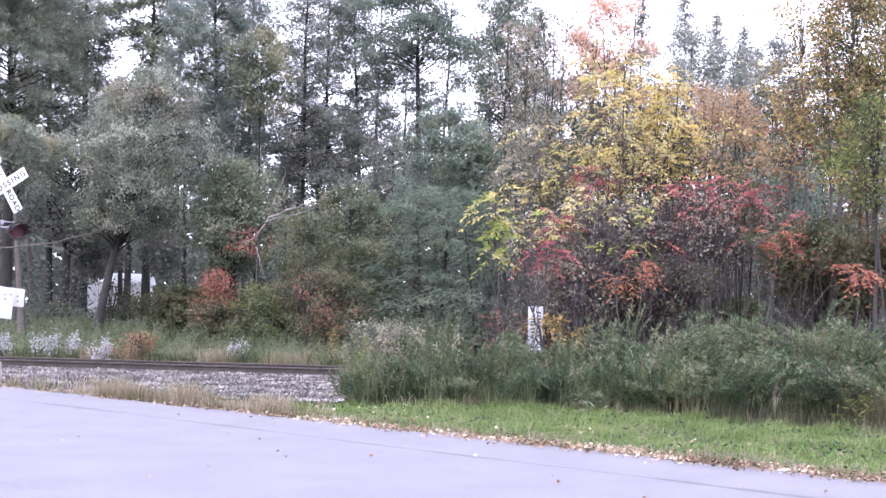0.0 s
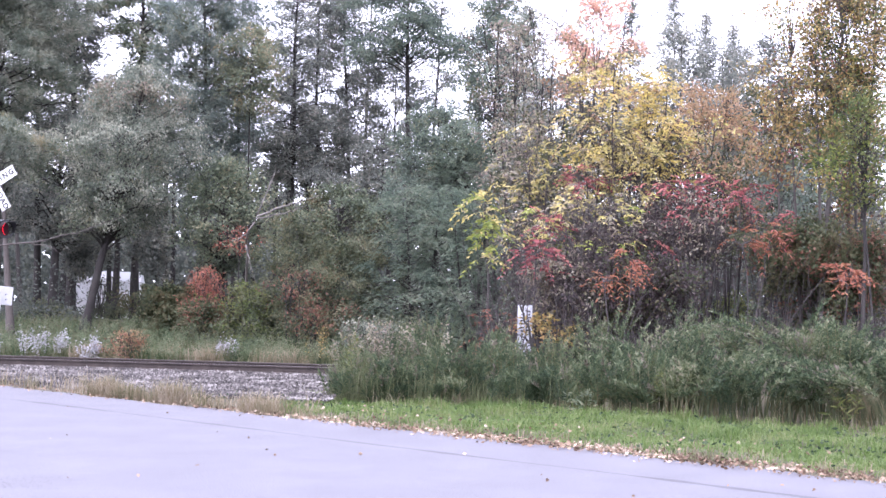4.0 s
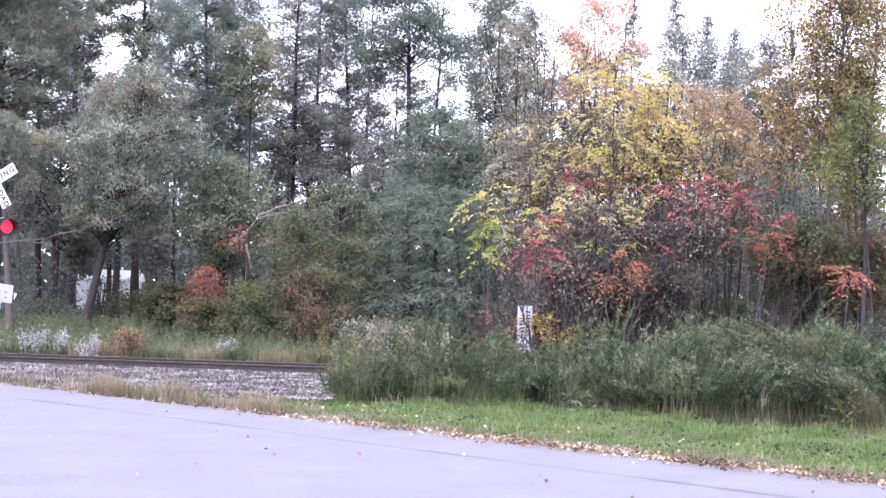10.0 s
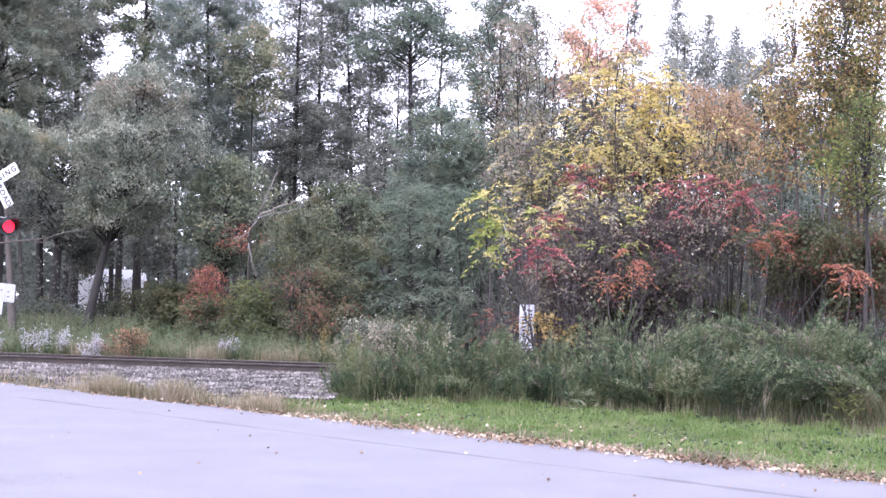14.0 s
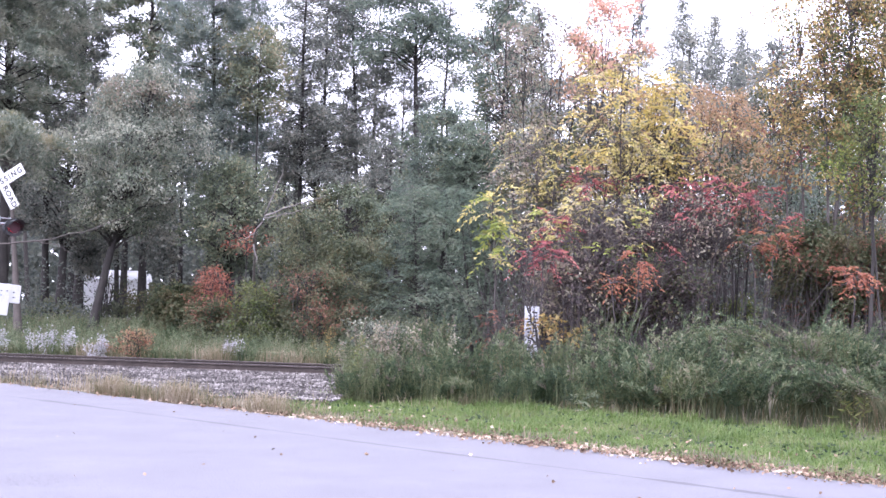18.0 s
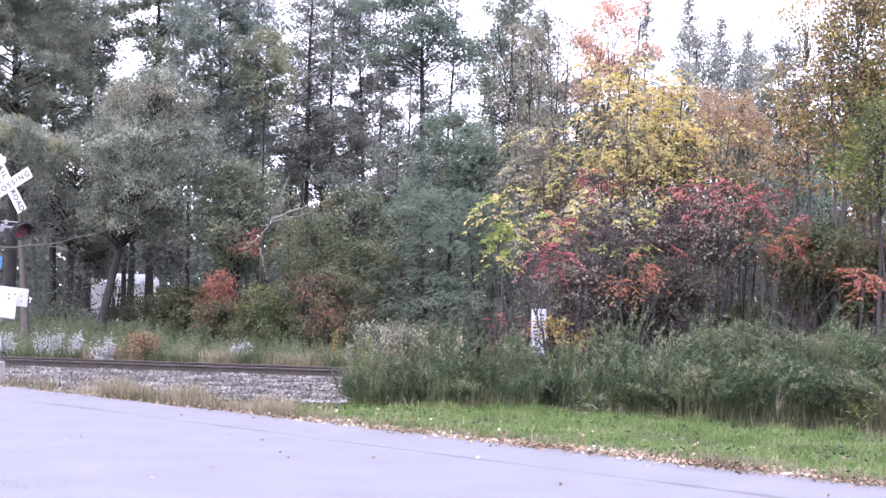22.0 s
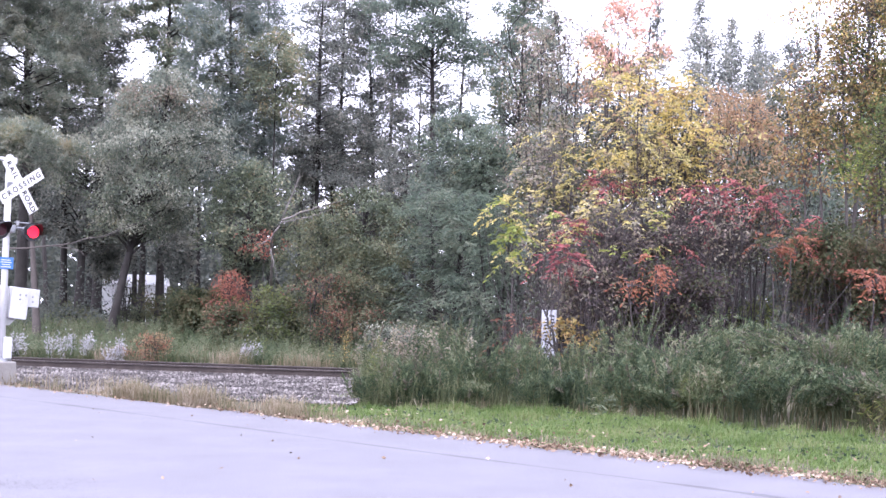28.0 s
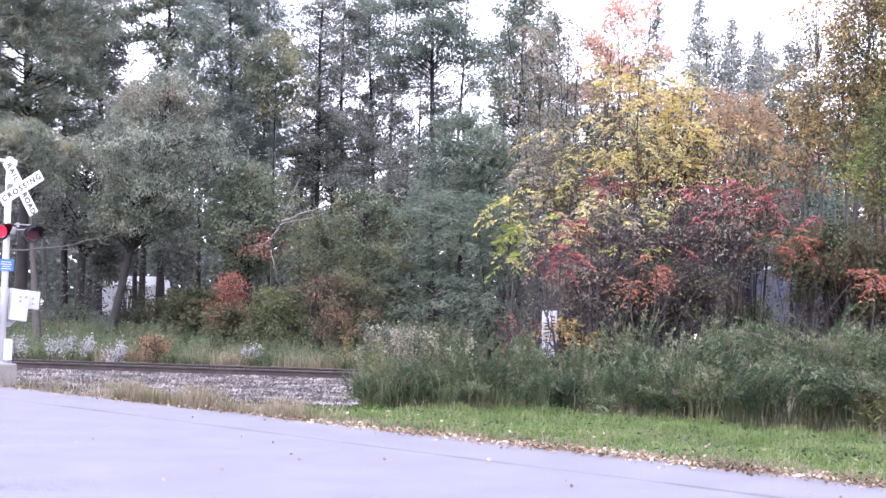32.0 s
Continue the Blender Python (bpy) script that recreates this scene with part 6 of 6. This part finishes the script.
    for z, w in ((0.055, 0.2), (0.015, 0.22), (-0.025, 0.16), (-0.065, 0.2)):
        part("line_of_writing", box(w, 0.002, 0.014, (0, -0.006, z)), "sign_white", plate)
    # gate gear
    gear = part("gate_mechanism", box(0.40, 0.36, 0.52, (-0.06, 0.24, 1.48), bevel=0.03), "white", top, "white gate mechanism housing")
    part("door", box(0.30, 0.012, 0.50, (0.0, 0.054, 1.42), bevel=0.004), "white", gear)
    for s in (-0.23, 0.23):
        # curved side plates that carry the arm and its counterweights
        arm = bmesh.new()
        path = [(-0.36, 1.66), (-0.36, 1.35), (-0.28, 1.16), (-0.1, 1.09), (0.12, 1.11), (0.27, 1.24), (0.34, 1.44), (0.37, 1.70)]
        prev = None
        for i, (u, z) in enumerate(path):
            a = path[min(i + 1, len(path) - 1)]
            c = path[max(i - 1, 0)]
            tx, tz = a[0] - c[0], a[1] - c[1]
            ln = math.hypot(tx, tz)
            nx, nz = -tz / ln * 0.075, tx / ln * 0.075
            cur = [arm.verts.new((u + nx, 0.24 + s, z + nz)), arm.verts.new((u - nx, 0.24 + s, z - nz))]
            if prev:
                arm.faces.new((prev[0], cur[0], cur[1], prev[1]))
            prev = cur
        bmesh.ops.solidify(arm, geom=arm.faces[:], thickness=0.03)
        part("support_arm", arm, "white", gear, "white curved gate support arm")
    part("counterweight", box(0.36, 0.12, 0.56, (0.30, 0.02, 1.43), (0, 6, 0), bevel=0.012), "white", gear, "white stacked counterweight plates")
    part("counterweight", box(0.34, 0.10, 0.33, (0.60, 0.10, 1.53), (0, 4, 0), bevel=0.012), "white", gear, "white stacked counterweight plates")
    for u, z in ((0.30, 1.58), (0.42, 1.58), (0.56, 1.55), (0.56, 1.46), (0.3, 1.5)):
        part("bolt", rod(0.014, 0.03, (u, -0.05, z), (90, 0, 0), sides=6), "grey_metal", gear)
    b = rod(0.022, 0.7, (0.07, 0.05, 0.82), sides=10)
    rod(0.018, 0.7, (-0.05, 0.07, 0.82), (4, 0, 0), sides=10, bm=b)
    part("cable", b, "black", top, "black cable down the mast")
    part("junction_box", box(0.11, 0.12, 0.38, (0.05, -0.1, 0.64), bevel=0.015), "white", top, "white junction box")


def build_mile_board():
    top = empty("mile_board", pose(2.05, 24.0, float(ground(2.05, 24.0)) + 0.02, 0, 0, 4), "white wooden lineside board with illegible black marks", "sign")
    part("post", box(0.09, 0.07, 1.75, (0, 0.05, 0.72), bevel=0.008), "white", top)
    part("board", box(0.285, 0.028, 1.0, (0, 0, 1.12), bevel=0.005), "board_paint", top, "tall weathered white board")
    rng = np.random.default_rng(61)
    for row in range(15):
        for col in range(2):
            w, h = rng.uniform(0.03, 0.11), rng.uniform(0.016, 0.034)
            if rng.uniform() < 0.85:
                part("mark", box(w, 0.003, h, (-0.06 + 0.12 * col + rng.uniform(-0.012, 0.012), -0.0165, 0.70 + 0.062 * row + rng.uniform(-0.014, 0.014)), (0, rng.uniform(-25, 25), 0)), "letter", top)



def build_shed():
    top = empty("shed", pose(-14.38, 58.0, 0.93, 0, 0, 8), "small white building seen between the trunks", "building")
    part("wall", box(2.75, 2.2, 1.75, (0, 0, 0.9), bevel=0.02), "shed", top, "white siding")
    b = bmesh.new()
    v = [b.verts.new(p) for p in ((-1.5, -1.3, 1.72), (1.5, -1.3, 1.72), (1.5, 0, 2.2), (-1.5, 0, 2.2), (1.5, 1.3, 1.72), (-1.5, 1.3, 1.72))]
    b.faces.new((v[0], v[1], v[2], v[3]))
    b.faces.new((v[3], v[2], v[4], v[5]))
    bmesh.ops.solidify(b, geom=b.faces[:], thickness=0.08)
    part("roof", b, "shed_roof", top, "pale roof")
    part("window", box(0.7, 0.05, 0.6, (-0.7, -1.11, 1.0)), "shed_roof", top)
    part("door", box(0.85, 0.05, 1.5, (0.7, -1.11, 0.78)), "shed_roof", top)


# ---- locomotive ----
def build_locomotive():
    top = empty("locomotive", Matrix.Identity(4), "dark blue and tan diesel locomotive with lit headlights", "locomotive")
    part("underframe", box(20.6, 2.95, 0.28, (-11.0, 0, 1.42), bevel=0.03), "loco_dark", top, "grimy walkway frame")
    b = box(0.35, 3.0, 0.95, (-0.55, 0, 0.95), bevel=0.04)
    box(0.5, 2.9, 0.35, (-0.35, 0, 0.33), (0, 25, 0), bevel=0.03, bm=b)
    part("pilot", b, "loco_dark", top, "dark pilot and snow plough")
    b = bmesh.new()
    pts = [(-0.75, 1.5), (-0.75, 2.55), (-1.1, 2.85), (-2.6, 3.05), (-2.6, 1.5)]
    sides = []
    for y in (-1.2, 1.2):
        sides.append([b.verts.new((x, y * (0.86 if x > -1.0 else 1.0), z)) for x, z in pts])
    b.faces.new(sides[0])
    b.faces.new(sides[1][::-1])
    for i in range(5):
        j = (i + 1) % 5
        b.faces.new((sides[0][j], sides[0][i], sides[1][i], sides[1][j]))
    bmesh.ops.bevel(b, geom=b.edges[:], offset=0.05, segments=2, affect="EDGES")
    part("nose", b, "loco_tan", top, "tan painted short nose")
    cab = part("cab", box(2.7, 2.95, 2.75, (-3.95, 0, 2.95), bevel=0.10), "loco_blue", top, "dark blue cab")
    for y in (-0.72, 0.72):
        part("windscreen", box(0.05, 1.05, 0.7, (-2.60, y, 3.62), bevel=0.01), "loco_glass", cab, "glass cab window")
        part("side_window", box(1.0, 0.05, 0.65, (-3.9, math.copysign(1.47, y), 3.6), bevel=0.01), "loco_glass", cab, "glass cab window")
        part("number_board", box(0.06, 0.5, 0.22, (-2.62, math.copysign(0.75, y), 4.15), bevel=0.01), "sign_white", cab, "white number board with unreadable figures")
        part("grab_rail", rod(0.02, 1.1, (-0.72, math.copysign(1.15, y), 2.1), sides=8), "loco_tan", top)
    part("cab_roof", box(2.9, 2.9, 0.14, (-3.95, 0, 4.36), bevel=0.05), "loco_roof", cab, "pale dusty roof")
    part("long_hood", box(14.6, 1.95, 2.55, (-12.7, 0, 2.85), bevel=0.08), "loco_blue", top, "dark blue engine hood")
    part("radiator", box(4.2, 2.7, 0.75, (-17.6, 0, 3.85), bevel=0.08), "loco_blue", top)
    for x in (-8.5, -10.5, -15.8, -17.6, -19.2):
        part("roof_fan", rod(0.6, 0.18, (x, 0, 4.2 if x > -15 else 4.28), sides=24, bevel=0.03), "loco_dark", top)
    for i in range(9):
        for y in (-0.985, 0.985):
            part("hood_door", box(1.1, 0.02, 1.7, (-6.6 - i * 1.25, y, 2.6), bevel=0.005), "loco_blue", top)
    part("fuel_tank", box(5.2, 2.6, 0.85, (-11.0, 0, 0.85), bevel=0.15), "loco_dark", top)
    for x in (-4.4, -17.4):
        truck = part("truck_frame", box(4.6, 2.3, 0.35, (x, 0, 0.78), bevel=0.08), "loco_dark", top, "dark bogie")
        for dx in (-1.75, 0, 1.75):
            part("wheelset", rod(0.5, 0.13, (x + dx, 0.78, 0.5), (90, 0, 0), sides=28, bevel=0.02), "rust", truck)
            part("wheelset", rod(0.5, 0.13, (x + dx, -0.78, 0.5), (90, 0, 0), sides=28, bevel=0.02), "rust", truck)
    b = rod(0.12, 0.06, (-0.72, 0, 1.92), (0, 90, 0), sides=18)
    part("headlight", b, "lamp_glow", top, "lit round headlight")
    part("headlight", rod(0.12, 0.06, (-0.72, 0, 2.19), (0, 90, 0), sides=18), "lamp_glow", top, "lit round headlight")
    part("headlight_box", box(0.04, 0.42, 0.76, (-0.735, 0, 2.05), bevel=0.01), "loco_dark", top)
    for y in (-0.75, 0.75):
        part("ditch_light", rod(0.10, 0.08, (-0.36, y, 1.08), (0, 90, 0), sides=16), "lamp_glow", top, "lit lamp on the pilot")
    for y in (-1.42, 1.42):
        b = bmesh.new()
        for i in range(12):
            rod(0.018, 1.0, (-5.6 - i * 1.35, y, 2.05), sides=6, bm=b)
        rod(0.018, 15, (-13.0, y, 2.55), (0, 90, 0), sides=6, bm=b)
        part("handrail", b, "loco_tan", top)
    part("horn", box(0.4, 0.3, 0.12, (-4.3, 0.4, 4.48), bevel=0.03), "loco_roof", cab)
    return top


# ---- what moves ----
FIRST, PERIOD, LIT = 5.45, 1.40, 0.66


def lamp_turns(side):
    """Times at which the lens on that side turns over: (seconds, lit)."""
    if side > 0:
        turns = [(2.40, 1), (3.52, 0), (4.05, 1), (4.72, 0)]
        for k in range(20):
            turns += [(FIRST + k * PERIOD, 1), (FIRST + k * PERIOD + LIT, 0)]
    else:
        turns = [(3.52, 1), (4.05, 0), (4.72, 1)]
        for k in range(20):
            turns += [(FIRST + k * PERIOD, 0), (FIRST + k * PERIOD + LIT, 1)]
    return [t for t in turns if t[0] < 31.85]


def motions(loco):
    heading = math.degrees(math.atan2(RUN[1], RUN[0]))
    rows = []
    for t in (0, 6, 12, 18, 24, 28, 30, 31, 32):
        p = SPOT + RUN * PACE * (t - 31.55)
        rows.append((t, pose(p[0], p[1], FAR_HEAD, 0, 0, heading)))
    walk(loco, rows)
    for rotor, side in ROTORS:
        angle, rows = 180, [(0, pose(0, -0.055, 0, 0, 0, 180))]
        for t, lit in lamp_turns(side):
            for k in range(4):
                rows.append((t + k / 30, pose(0, -0.055, 0, 0, 0, angle + 60 * k)))
            angle += 180
        rows.append((32, pose(0, -0.055, 0, 0, 0, angle)))
        walk(rotor, rows)


build_ground()
build_road()
build_trees()
build_far_woods()
build_understory()
build_bare_wood()
build_signal()
build_mile_board()
build_shed()
engine = build_locomotive()
build_plants()
build_track()
build_grass()
build_weeds()
build_litter()
motions(engine)
